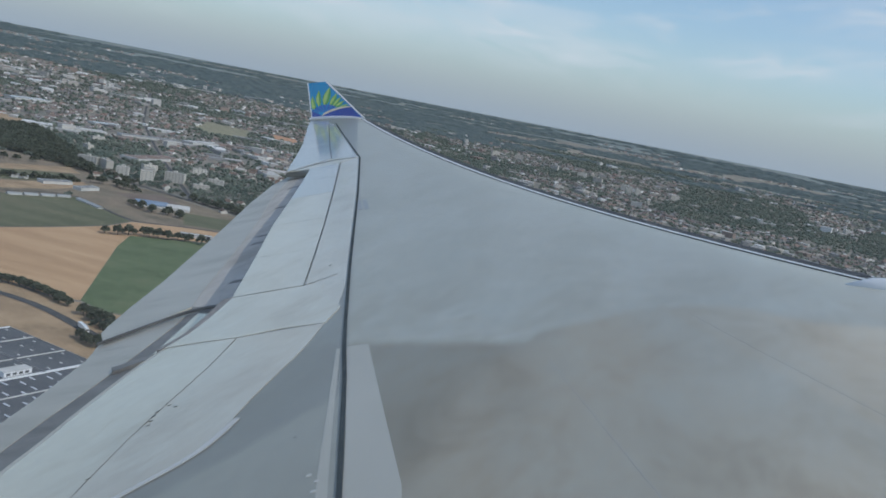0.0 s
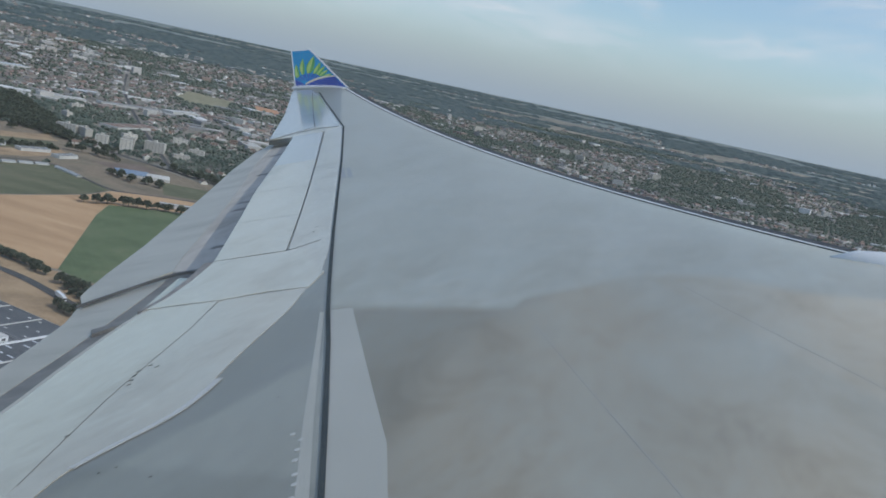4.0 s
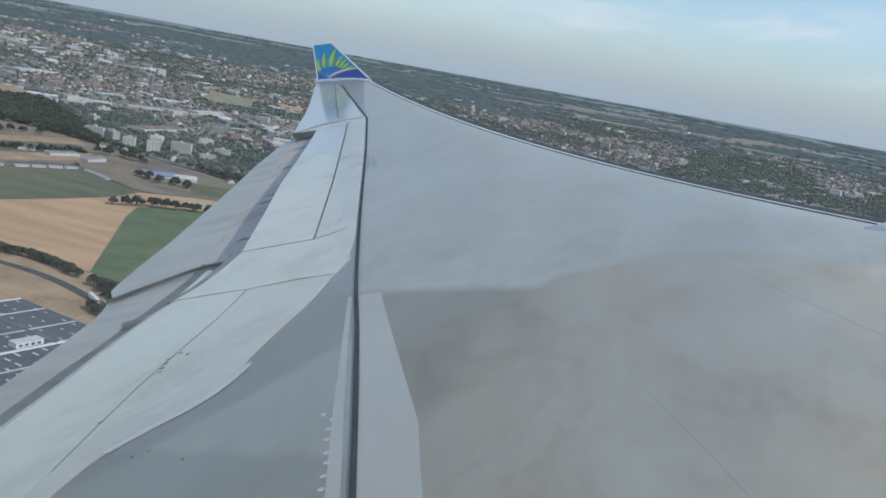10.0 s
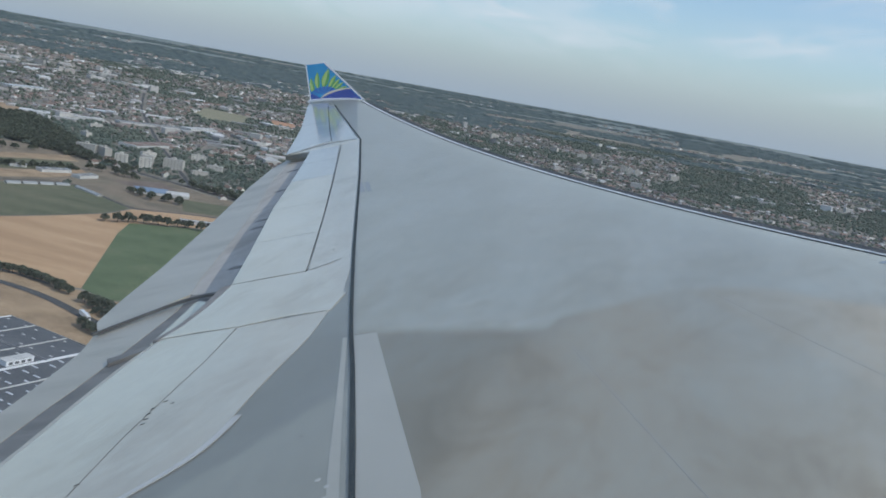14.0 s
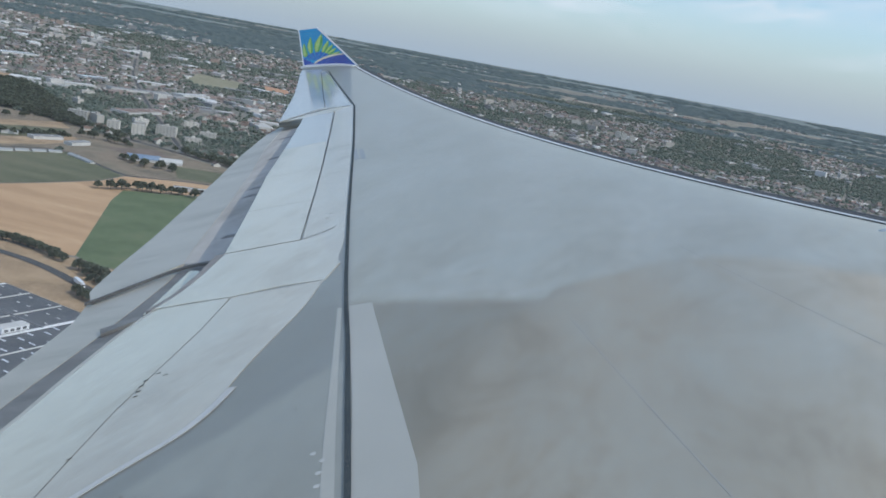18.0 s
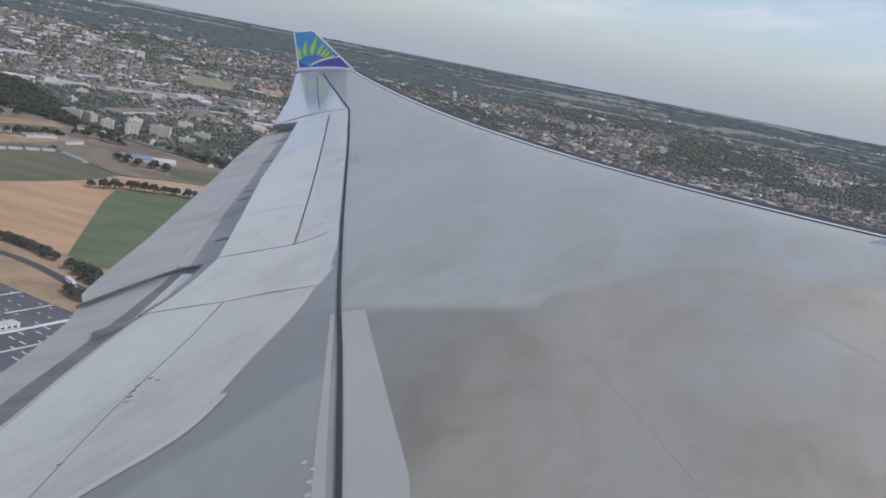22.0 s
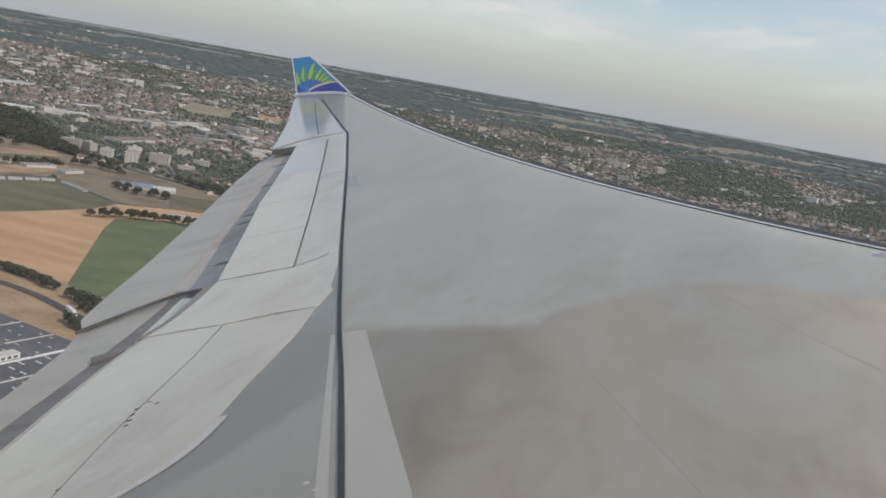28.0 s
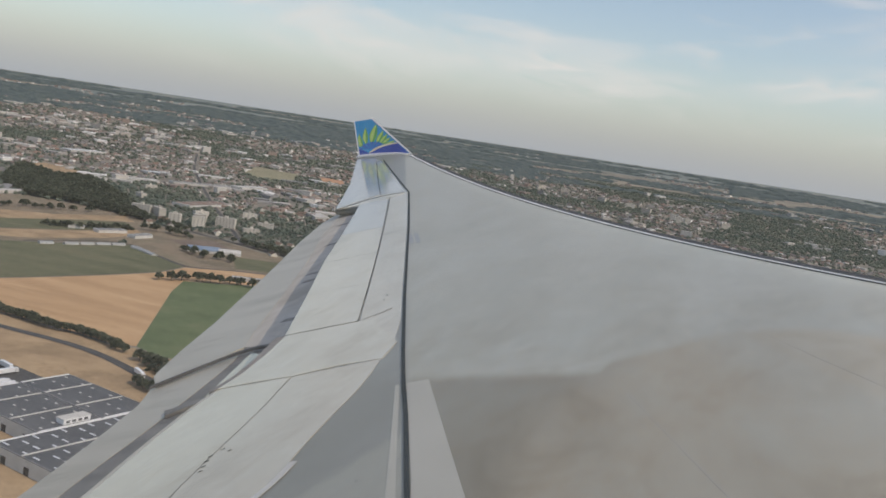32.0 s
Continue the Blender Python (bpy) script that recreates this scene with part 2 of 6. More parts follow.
def wing_skin():
    """Grey wing paint: soft mottling, a brown exhaust film on the inner panels with an uneven edge, fine streaks along the flow."""
    m = material("wing_grey_paint", [(0.372, 0.365, 0.305), (0.396, 0.391, 0.332), (0.415, 0.412, 0.355)], 0.4, 0.6, fine=0.07, stretch=(1.3, 0.35, 1), spots=(0.40, 0.58))
    n, l = m.node_tree.nodes, m.node_tree.links
    b = n["Principled BSDF"]
    base = b.inputs["Base Color"].links[0].from_socket
    tc, sx = n.new("ShaderNodeTexCoord"), n.new("ShaderNodeSeparateXYZ")
    l.new(tc.outputs["Object"], sx.inputs[0])
    no, no2, mp = n.new("ShaderNodeTexNoise"), n.new("ShaderNodeTexNoise"), n.new("ShaderNodeMapping")
    mp.inputs["Scale"].default_value = (1.15, 0.4, 1)
    l.new(tc.outputs["Object"], mp.inputs["Vector"])
    no.inputs["Scale"].default_value, no.inputs["Detail"].default_value = 0.55, 4
    no2.inputs["Scale"].default_value, no2.inputs["Detail"].default_value = 1.1, 6
    l.new(tc.outputs["Object"], no.inputs["Vector"])
    l.new(mp.outputs["Vector"], no2.inputs["Vector"])
    # the film ends along an uneven line across the wing: its distance out from the window, by stations of x
    along, line = n.new("ShaderNodeMapRange"), n.new("ShaderNodeValToRGB")
    along.inputs["From Min"].default_value, along.inputs["From Max"].default_value = -2.2, 2.2
    l.new(sx.outputs["X"], along.inputs["Value"])
    ends_ = ((-2.2, 6.25), (-0.88, 6.05), (-0.83, 6.3), (-0.55, 6.6), (-0.19, 6.9), (0.22, 6.95), (0.61, 6.8), (0.94, 6.5), (1.46, 6.3), (2.2, 6.1))
    while len(line.color_ramp.elements) < len(ends_):
        line.color_ramp.elements.new(0.5)
    for e_, (x_, y_) in zip(line.color_ramp.elements, ends_):
        e_.position, e_.color = (x_ + 2.2) / 4.4, (y_ / 10, y_ / 10, y_ / 10, 1)
    l.new(along.outputs["Result"], line.inputs["Fac"])
    ad, sm = n.new("ShaderNodeMath"), n.new("ShaderNodeMath")
    ad.operation = sm.operation = "MULTIPLY_ADD"
    ad.inputs[1].default_value = 0.5
    l.new(no2.outputs["Fac"], ad.inputs[0])
    l.new(sx.outputs["Y"], ad.inputs[2])
    sm.inputs[1].default_value = -10.0
    l.new(line.outputs["Color"], sm.inputs[0])
    l.new(ad.outputs[0], sm.inputs[2])
    edge = n.new("ShaderNodeMapRange")
    edge.interpolation_type = "SMOOTHSTEP"
    edge.inputs["From Min"].default_value, edge.inputs["From Max"].default_value = 0.42, 0.16
    l.new(sm.outputs[0], edge.inputs["Value"])
    mot = n.new("ShaderNodeMapRange")
    mot.inputs["From Min"].default_value, mot.inputs["From Max"].default_value = 0.40, 0.60
    mot.inputs["To Min"].default_value, mot.inputs["To Max"].default_value = 0.6, 1.0
    l.new(no2.outputs["Fac"], mot.inputs["Value"])
    # only ahead of the seal
    ahead = n.new("ShaderNodeMath")
    ahead.operation = "MULTIPLY_ADD"
    ahead.inputs[1].default_value = 0.355
    l.new(sx.outputs["Y"], ahead.inputs[0])
    l.new(sx.outputs["X"], ahead.inputs[2])
    side = n.new("ShaderNodeMapRange")
    side.inputs["From Min"].default_value, side.inputs["From Max"].default_value = -0.10, 0.0
    side.inputs["To Min"].default_value = 0.25
    l.new(ahead.outputs[0], side.inputs["Value"])
    both = n.new("ShaderNodeMath")
    both.operation = "MULTIPLY"
    l.new(edge.outputs["Result"], both.inputs[0])
    l.new(side.outputs["Result"], both.inputs[1])
    # a cleaner streak along the forward skin joint
    s1, s2, clean = n.new("ShaderNodeMath"), n.new("ShaderNodeMath"), n.new("ShaderNodeValToRGB")
    s1.operation = s2.operation = "MULTIPLY_ADD"
    s1.inputs[1].default_value, s1.inputs[2].default_value = 0.376, -1.64
    s2.inputs[1].default_value = 0.926
    l.new(sx.outputs["Y"], s1.inputs[0])
    l.new(sx.outputs["X"], s2.inputs[0])
    l.new(s1.outputs[0], s2.inputs[2])
    for _ in range(2):
        clean.color_ramp.elements.new(0.5)
    for e_, (p_, v_) in zip(clean.color_ramp.elements, ((0.45, 1.0), (0.74, 0.55), (0.92, 0.45), (1.0, 0.9))):
        e_.position, e_.color = p_, (v_, v_, v_, 1)
    l.new(s2.outputs[0], clean.inputs["Fac"])
    part_ = n.new("ShaderNodeMath")
    part_.operation = "MULTIPLY"
    l.new(both.outputs[0], part_.inputs[0])
    l.new(clean.outputs["Color"], part_.inputs[1])
    mu = n.new("ShaderNodeMath")
    mu.operation = "MULTIPLY"
    l.new(part_.outputs[0], mu.inputs[0])
    l.new(mot.outputs["Result"], mu.inputs[1])
    mix = n.new("ShaderNodeMix")
    mix.data_type = "RGBA"
    film, fore = n.new("ShaderNodeMix"), n.new("ShaderNodeMapRange")
    film.data_type = "RGBA"
    film.inputs["A"].default_value, film.inputs["B"].default_value = (0.365, 0.324, 0.245, 1), (0.53, 0.468, 0.36, 1)
    fore.inputs["From Min"].default_value, fore.inputs["From Max"].default_value = 0.1, 1.5
    l.new(sx.outputs["X"], fore.inputs["Value"])
    l.new(fore.outputs["Result"], film.inputs["Factor"])
    l.new(film.outputs["Result"], mix.inputs["B"])
    l.new(mu.outputs[0], mix.inputs["Factor"])
    l.new(base, mix.inputs["A"])
    # duller skin aft of the seal, with a darker wedge and another by the root
    for ky, kx, off, lo, hi, tone in ((-0.284, 1.0, 3.33, 0.06, -0.06, (0.74, 0.75, 0.77, 1)), (0.0, 0.0, -1.0, 0.06, -0.06, (0.85, 0.87, 0.895, 1)), (1.0, 0.12, 0.0, 3.20, 3.06, (0.82, 0.815, 0.80, 1))):
        f1, f2, f3, wav = (n.new("ShaderNodeMath") for _ in range(4))
        f1.operation = f2.operation = f3.operation = wav.operation = "MULTIPLY_ADD"
        f1.inputs[1].default_value, f1.inputs[2].default_value = ky, off
        f2.inputs[1].default_value = kx
        wav.inputs[1].default_value, wav.inputs[2].default_value = 0.5, -0.25
        l.new(no2.outputs["Fac"], wav.inputs[0])
        l.new(sx.outputs["Y"], f1.inputs[0])
        l.new(sx.outputs["X"], f2.inputs[0])
        l.new(f1.outputs[0], f2.inputs[2])
        f3.inputs[1].default_value = 1.0
        l.new(f2.outputs[0], f3.inputs[0])
        l.new(wav.outputs[0], f3.inputs[2])
        rim, aft, prod, tint = n.new("ShaderNodeMapRange"), n.new("ShaderNodeMapRange"), n.new("ShaderNodeMath"), n.new("ShaderNodeMix")
        rim.interpolation_type = "SMOOTHSTEP"
        rim.inputs["From Min"].default_value, rim.inputs["From Max"].default_value = lo, hi
        l.new(f3.outputs[0], rim.inputs["Value"])
        aft.inputs["From Min"].default_value, aft.inputs["From Max"].default_value = -0.04, -0.10
        l.new(ahead.outputs[0], aft.inputs["Value"])
        prod.operation = "MULTIPLY"
        l.new(rim.outputs["Result"], prod.inputs[0])
        l.new(aft.outputs["Result"], prod.inputs[1])
        tint.data_type, tint.blend_type = "RGBA", "MULTIPLY"
        tint.inputs["B"].default_value = tone
        l.new(prod.outputs[0], tint.inputs["Factor"])
        l.new(mix.outputs["Result"], tint.inputs["A"])
        mix = tint
    # a sootier patch on the skin just ahead of the walkway
    far_, near_, soot, dirt = n.new("ShaderNodeMapRange"), n.new("ShaderNodeMapRange"), n.new("ShaderNodeMath"), n.new("ShaderNodeMath")
    wob, patch = n.new("ShaderNodeMath"), n.new("ShaderNodeMix")
    wob.operation = "MULTIPLY_ADD"
    wob.inputs[1].default_value = 1.5
    l.new(no2.outputs["Fac"], wob.inputs[0])
    l.new(sx.outputs["X"], wob.inputs[2])
    far_.interpolation_type = near_.interpolation_type = "SMOOTHSTEP"
    far_.inputs["From Min"].default_value, far_.inputs["From Max"].default_value = 0.35, -0.45
    l.new(wob.outputs[0], far_.inputs["Value"])
    near_.inputs["From Min"].default_value, near_.inputs["From Max"].default_value = 0.4, 0.1
    l.new(sm.outputs[0], near_.inputs["Value"])
    soot.operation = dirt.operation = "MULTIPLY"
    l.new(far_.outputs["Result"], soot.inputs[0])
    l.new(near_.outputs["Result"], soot.inputs[1])
    l.new(soot.outputs[0], dirt.inputs[0])
    l.new(side.outputs["Result"], dirt.inputs[1])
    patch.data_type, patch.blend_type = "RGBA", "MULTIPLY"
    patch.inputs["B"].default_value = (0.69, 0.71, 0.715, 1)
    l.new(dirt.outputs[0], patch.inputs["Factor"])
    l.new(mix.outputs["Result"], patch.inputs["A"])
    mix = patch
    # the forward skin is paler: its sheen is multiplied into the colour
    pale = n.new("ShaderNodeMix")
    pale.data_type, pale.blend_type = "RGBA", "MULTIPLY"
    pale.inputs["B"].default_value = (1.16, 1.15, 1.13, 1)
    l.new(fore.outputs["Result"], pale.inputs["Factor"])
    l.new(mix.outputs["Result"], pale.inputs["A"])
    mix = pale
    # brown blotches and paler rubbed patches on the inner panels
    no3, spot, keep_, blot = n.new("ShaderNodeTexNoise"), n.new("ShaderNodeValToRGB"), n.new("ShaderNodeMath"), n.new("ShaderNodeMix")
    no3.inputs["Scale"].default_value, no3.inputs["Detail"].default_value, no3.inputs["Distortion"].default_value = 1.5, 8, 0.5
    no3.inputs["Roughness"].default_value = 0.7
    mp3 = n.new("ShaderNodeMapping")
    mp3.inputs["Scale"].default_value, mp3.inputs["Location"].default_value = (1.05, 0.5, 1), (0.9, 0.35, 0)
    l.new(tc.outputs["Object"], mp3.inputs["Vector"])
    l.new(mp3.outputs["Vector"], no3.inputs["Vector"])
    for _ in range(2):
        spot.color_ramp.elements.new(0.5)
    for e_, (p_, v_) in zip(spot.color_ramp.elements, ((0.34, (1.05, 1.09, 1.13, 1)), (0.48, (1.0, 1.0, 1.0, 1)), (0.55, (0.945, 0.92, 0.885, 1)), (0.66, (0.80, 0.76, 0.705, 1)))):
        e_.position, e_.color = p_, v_
    l.new(no3.outputs["Fac"], spot.inputs["Fac"])
    inner = n.new("ShaderNodeMapRange")
    inner.inputs["From Min"].default_value, inner.inputs["From Max"].default_value = 9.5, 6.0
    inner.inputs["To Min"].default_value = 0.35
    l.new(sx.outputs["Y"], inner.inputs["Value"])
    keep_.operation = "MULTIPLY"
    l.new(inner.outputs["Result"], keep_.inputs[0])
    l.new(side.outputs["Result"], keep_.inputs[1])
    blot.data_type, blot.blend_type = "RGBA", "MULTIPLY"
    l.new(keep_.outputs[0], blot.inputs["Factor"])
    l.new(mix.outputs["Result"], blot.inputs["A"])
    l.new(spot.outputs["Color"], blot.inputs["B"])
    mix = blot
    l.new(mix.outputs["Result"], b.inputs["Base Color"])
    rg = n.new("ShaderNodeMapRange")
    b.inputs["Specular IOR Level"].default_value = 0.34
    rg.inputs["To Min"].default_value, rg.inputs["To Max"].default_value = 0.34, 0.42
    l.new(mu.outputs[0], rg.inputs["Value"])
    l.new(rg.outputs["Result"], b.inputs["Roughness"])
    return m


M_SKIN = wing_skin()
M_LIGHT = material("light_grey_paint", [(0.435, 0.392, 0.30), (0.525, 0.485, 0.383), (0.555, 0.52, 0.422)], 0.16, 0.75, fine=0.05, stretch=(1.6, 0.5, 1), spots=(0.33, 0.58))
M_FIXED = material("fixed_panel_grey", [(0.405, 0.355, 0.275), (0.49, 0.445, 0.355), (0.52, 0.484, 0.395)], 0.18, 0.8, fine=0.06, stretch=(1.6, 0.5, 1), spots=(0.3, 0.6))
M_TIP = material("polished_tip_paint", [(0.36, 0.348, 0.31), (0.43, 0.42, 0.385), (0.455, 0.45, 0.42)], 0.09, 0.6, fine=0.05, stretch=(1.6, 0.5, 1), spots=(0.3, 0.6), gloss=0.6)
M_FLAP = material("sooty_flap_paint", [(0.375, 0.345, 0.285), (0.46, 0.43, 0.362), (0.505, 0.473, 0.402)], 0.4, 0.9, fine=0.08, stretch=(0.45, 2.2, 1), spots=(0.34, 0.64))
M_NOSE = material("worn_flap_metal", [(0.42, 0.37, 0.315), (0.53, 0.48, 0.42), (0.60, 0.555, 0.50)], 0.6, 0.9, fine=0.12, stretch=(1.4, 0.7, 1), spots=(0.36, 0.62), gloss=0.2)
# dark grey that carries the shade of the inboard flap slot
M_SLOT = material("shaded_slot_metal", [(0.14, 0.132, 0.12), (0.20, 0.19, 0.175), (0.25, 0.24, 0.22)], 0.6, 1.2, fine=0.15, stretch=(0.5, 2.0, 1))
M_TRACK = material("grimy_track_and_gap_shade", [(0.19, 0.17, 0.15), (0.30, 0.275, 0.25)], 0.6, 1.6, fine=0.2)
M_PATCH = material("walkway_light_paint", [(0.425, 0.408, 0.35), (0.465, 0.447, 0.388)], 0.42, 1.5, fine=0.04)
M_SEAL = material("dark_rubber_seal", [(0.028, 0.038, 0.042), (0.045, 0.058, 0.062)], 0.8, 3.0, fine=0.15, gloss=0.12)
M_SEAM = material("seam_sealant", [(0.03, 0.029, 0.027), (0.055, 0.054, 0.052)], 0.85, 3.0, gloss=0.1)
M_SLAT = material("pale_slat_edge", [(0.62, 0.62, 0.61), (0.70, 0.70, 0.69)], 0.35, 2.0)
M_BAR = material("grey_rubber_bar", [(0.075, 0.073, 0.07), (0.12, 0.117, 0.112)], 0.6, 2.0, fine=0.15, gloss=0.3)
M_SLATSHADE = material("slat_nose_shade", [(0.035, 0.036, 0.038), (0.06, 0.06, 0.062)], 0.6, 3.0, fine=0.1, gloss=0.2)
M_WHITE = material("white_gloss_paint", [(0.72, 0.73, 0.73), (0.80, 0.80, 0.80)], 0.25, 1.0, coat=0.3)
M_BLUE = material("winglet_sky_blue", [(0.015, 0.22, 0.46), (0.025, 0.29, 0.55)], 0.3, 1.2, coat=0.4)
M_DEEP = material("winglet_deep_blue", [(0.02, 0.045, 0.27), (0.035, 0.085, 0.36)], 0.3, 1.2, coat=0.4)
M_ROYAL = material("winglet_royal_blue", [(0.02, 0.085, 0.36), (0.035, 0.13, 0.44)], 0.3, 1.2, coat=0.4)
M_LIME = material("winglet_lime", [(0.34, 0.52, 0.10), (0.42, 0.58, 0.18)], 0.3, 6.0, coat=0.4)
M_GREEN = material("winglet_leaf_green", [(0.07, 0.27, 0.06), (0.13, 0.36, 0.09)], 0.3, 6.0, coat=0.4)
M_SAND = material("winglet_cream", [(0.60, 0.52, 0.36), (0.68, 0.62, 0.48)], 0.3, 4.0, coat=0.4)
M_LIP = material("pale_lip_paint", [(0.49, 0.475, 0.435), (0.54, 0.525, 0.49)], 0.35, 3.0)
M_FAINT = material("thin_seam_sealant", [(0.11, 0.105, 0.095), (0.17, 0.165, 0.15)], 0.8, 3.0, gloss=0.15)
M_JOINT = material("skin_joint_sealant", [(0.32, 0.315, 0.295), (0.37, 0.365, 0.345)], 0.4, 3.0, gloss=0.5)
M_MARK = material("grey_blue_stencil", [(0.27, 0.28, 0.29), (0.31, 0.32, 0.33)], 0.4, 3.0)
M_STAIN = material("dark_grime", [(0.10, 0.092, 0.085), (0.16, 0.15, 0.14)], 0.7, 5.0)

# ---- helpers for meshes ----
def mesh_object(name, verts, faces, mats, parent=None, label="", smooth=0, face_mats=None):
    """One mesh object; the first `smooth` faces are shaded smooth."""
    me = bpy.data.meshes.new(name)
    me.from_pydata([tuple(v) for v in verts], [], [tuple(f) for f in faces])
    for m in mats if isinstance(mats, (list, tuple)) else [mats]:
        me.materials.append(m)
    if smooth:
        flags = np.zeros(len(me.polygons), bool)
        flags[:smooth] = True
        me.polygons.foreach_set("use_smooth", flags)
    if face_mats is not None:
        me.polygons.foreach_set("material_index", np.asarray(face_mats, np.int32))
    me.update()
    ob = new(name, me)
    if parent is not None:
        ob.parent = parent
    if label:
        tagged(ob, label)
    return ob


def part(name, bm, mat, parent, label=""):
    me = bpy.data.meshes.new(name)
    bm.to_mesh(me)
    bm.free()
    me.materials.append(mat)
    ob = new(name, me)
    ob.parent = parent
    if label:
        tagged(ob, label)
    return ob


# ---- the wing, in the aircraft's own axes: x forward, y outboard, z up, from the window ----
SPAN, SWEEP, TIP_X = 26.3, 0.63, -9.224
Z2, Z1, Z0 = 0.00412, -0.00149, -1.218
PITCH = 11.0


def lead_x(y):
    return TIP_X + (SPAN - y) * SWEEP


def chord(y):
    return float(np.interp(y, [-1, 0, 7, 26.3, 27], [11.3, 10.8, 7.1, 2.5, 2.4]))


def skin_z(x, y, drop=0.0, slope=0.0):
    """Height of the wing's upper skin; flaps lie lower by drop and fall away aft by slope."""
    c = chord(y)
    s = (lead_x(y) - x) / c
    k = max(0.0, 1 - 0.05 * math.log1p(math.exp(min((1 - s) / 0.05, 60.0))))
    z = Z2 * y * y + Z1 * y + Z0 + c * (0.07 * math.sqrt(k) * (1 - math.exp(-k / 0.06)) * (1 - k) + 0.015 * k * (1 - k))
    z -= 0.07 * (1 - min(max(y, 0), 26) / 30) * min(s, 1.3) * c
    return z - drop - slope * max(s - 0.75, 0) * c


def resample(line, n, soft=0):
    p = np.asarray(line, float)
    for _ in range(soft):
        q = np.repeat(p, 2, axis=0)
        p = np.concatenate([p[:1], 0.75 * q[1:-2:2] + 0.25 * q[2:-1:2], 0.25 * q[1:-2:2] + 0.75 * q[2:-1:2], p[-1:]])
        k = (len(p) - 2) // 2
        p = np.concatenate([p[:1], np.stack([p[1:1 + k], p[1 + k:1 + 2 * k]], 1).reshape(-1, 2), p[-1:]])
    d = np.r_[0, np.cumsum(np.linalg.norm(np.diff(p, axis=0), axis=1))]
    t = np.linspace(0, d[-1], n + 1)
    return np.stack([np.interp(t, d, p[:, 0]), np.interp(t, d, p[:, 1])], 1)


def panel(name, line_a, line_b, mat, parent, off=0.0, thick=0.02, n=24, m=6, drop=0.0, slope=0.0, label=""):
    """A skin panel between two lines of the plan (x, y), following the wing's curve, with its own thickness."""
    a, b = resample(line_a, n), resample(line_b, n)
    top = []
    for i in range(n + 1):
        for j in range(m + 1):
            x, y = a[i] + (b[i] - a[i]) * j / m
            top.append((x, y, skin_z(x, y, drop, slope) + off))
    faces, w = [], m + 1
    for i in range(n):
        for j in range(m):
            faces.append((i * w + j, i * w + j + 1, (i + 1) * w + j + 1, (i + 1) * w + j))
    k = len(faces)
    ring = [j for j in range(w)] + [i * w + m for i in range(1, n + 1)] + [n * w + j for j in range(m - 1, -1, -1)] + [i * w for i in range(n - 1, 0, -1)]
    verts = list(top)
    base = len(verts)
    verts += [top[r] for r in ring] + [(top[r][0], top[r][1], top[r][2] - thick) for r in ring]
    q = len(ring)
    for i in range(q):
        faces.append((base + i, base + (i + 1) % q, base + q + (i + 1) % q, base + q + i))
    low = len(verts)
    verts += [(x, y, z - thick) for x, y, z in top]
    faces += [tuple(low + v for v in reversed(f)) for f in faces[:k]]
    # outward normals whichever way the two lines run
    e1, e2 = Vector(top[1]) - Vector(top[0]), Vector(top[w]) - Vector(top[0])
    if e1.cross(e2).z < 0:
        faces = [tuple(reversed(f)) for f in faces]
    return mesh_object(name, verts, faces, mat, parent, label, smooth=k)


def strip(name, line, width, mat, parent, off=0.006, thick=0.008, n=30, drop=0.0, slope=0.0, label="", ends=None):
    """A narrow band along a line of the plan; width may grow from one end to the other."""
    p = resample(line, n)
    w0, w1 = (width, width) if ends is None else ends
    t = np.gradient(p, axis=0)
    t /= np.linalg.norm(t, axis=1)[:, None]
    s = np.stack([-t[:, 1], t[:, 0]], 1) * np.linspace(w0, w1, n + 1)[:, None] / 2
    return panel(name, p + s, p - s, mat, parent, off, thick, n, 1, drop, slope, label)


wing = new("aircraft_wing")
wing.matrix_world = ATTITUDE @ pose(0, 0, 0, 0, -PITCH, 0)
tagged(wing, "grey swept airliner wing with extended flaps and painted winglet", "aircraft wing")

# lines of the plan
AFT = [(-2.9, -1.0), (-3.05, 2.0), (-3.36, 3.6), (-3.48, 4.1), (-3.66, 4.86), (-3.76, 5.3), (-3.88, 5.88), (-3.95, 6.4), (-4.04, 6.9), (-4.27, 8.25), (-5.77, 12.42), (-7.51, 18.03)]
AFT_TIP = [(-7.96, 17.75), (-9.14, 21.41), (-10.46, 25.0), (-10.73, 25.83), (-10.88, 26.3)]
SPAR = [(0.31, -1.0), (-1.15, 3.09), (-1.35, 3.65), (-1.612, 4.37), (-1.995, 5.43), (-2.27, 6.15), (-2.60, 7.06), (-3.07, 8.39), (-3.47, 9.53), (-4.24, 11.77), (-5.32, 14.93), (-6.81, 19.19)]
SPAR_TIP = [(-6.81, 19.19), (-8.04, 21.77), (-9.61, 24.99)]


def line_x(line, y):
    p = sorted(line, key=lambda q: q[1])
    return float(np.interp(y, [q[1] for q in p], [q[0] for q in p]))


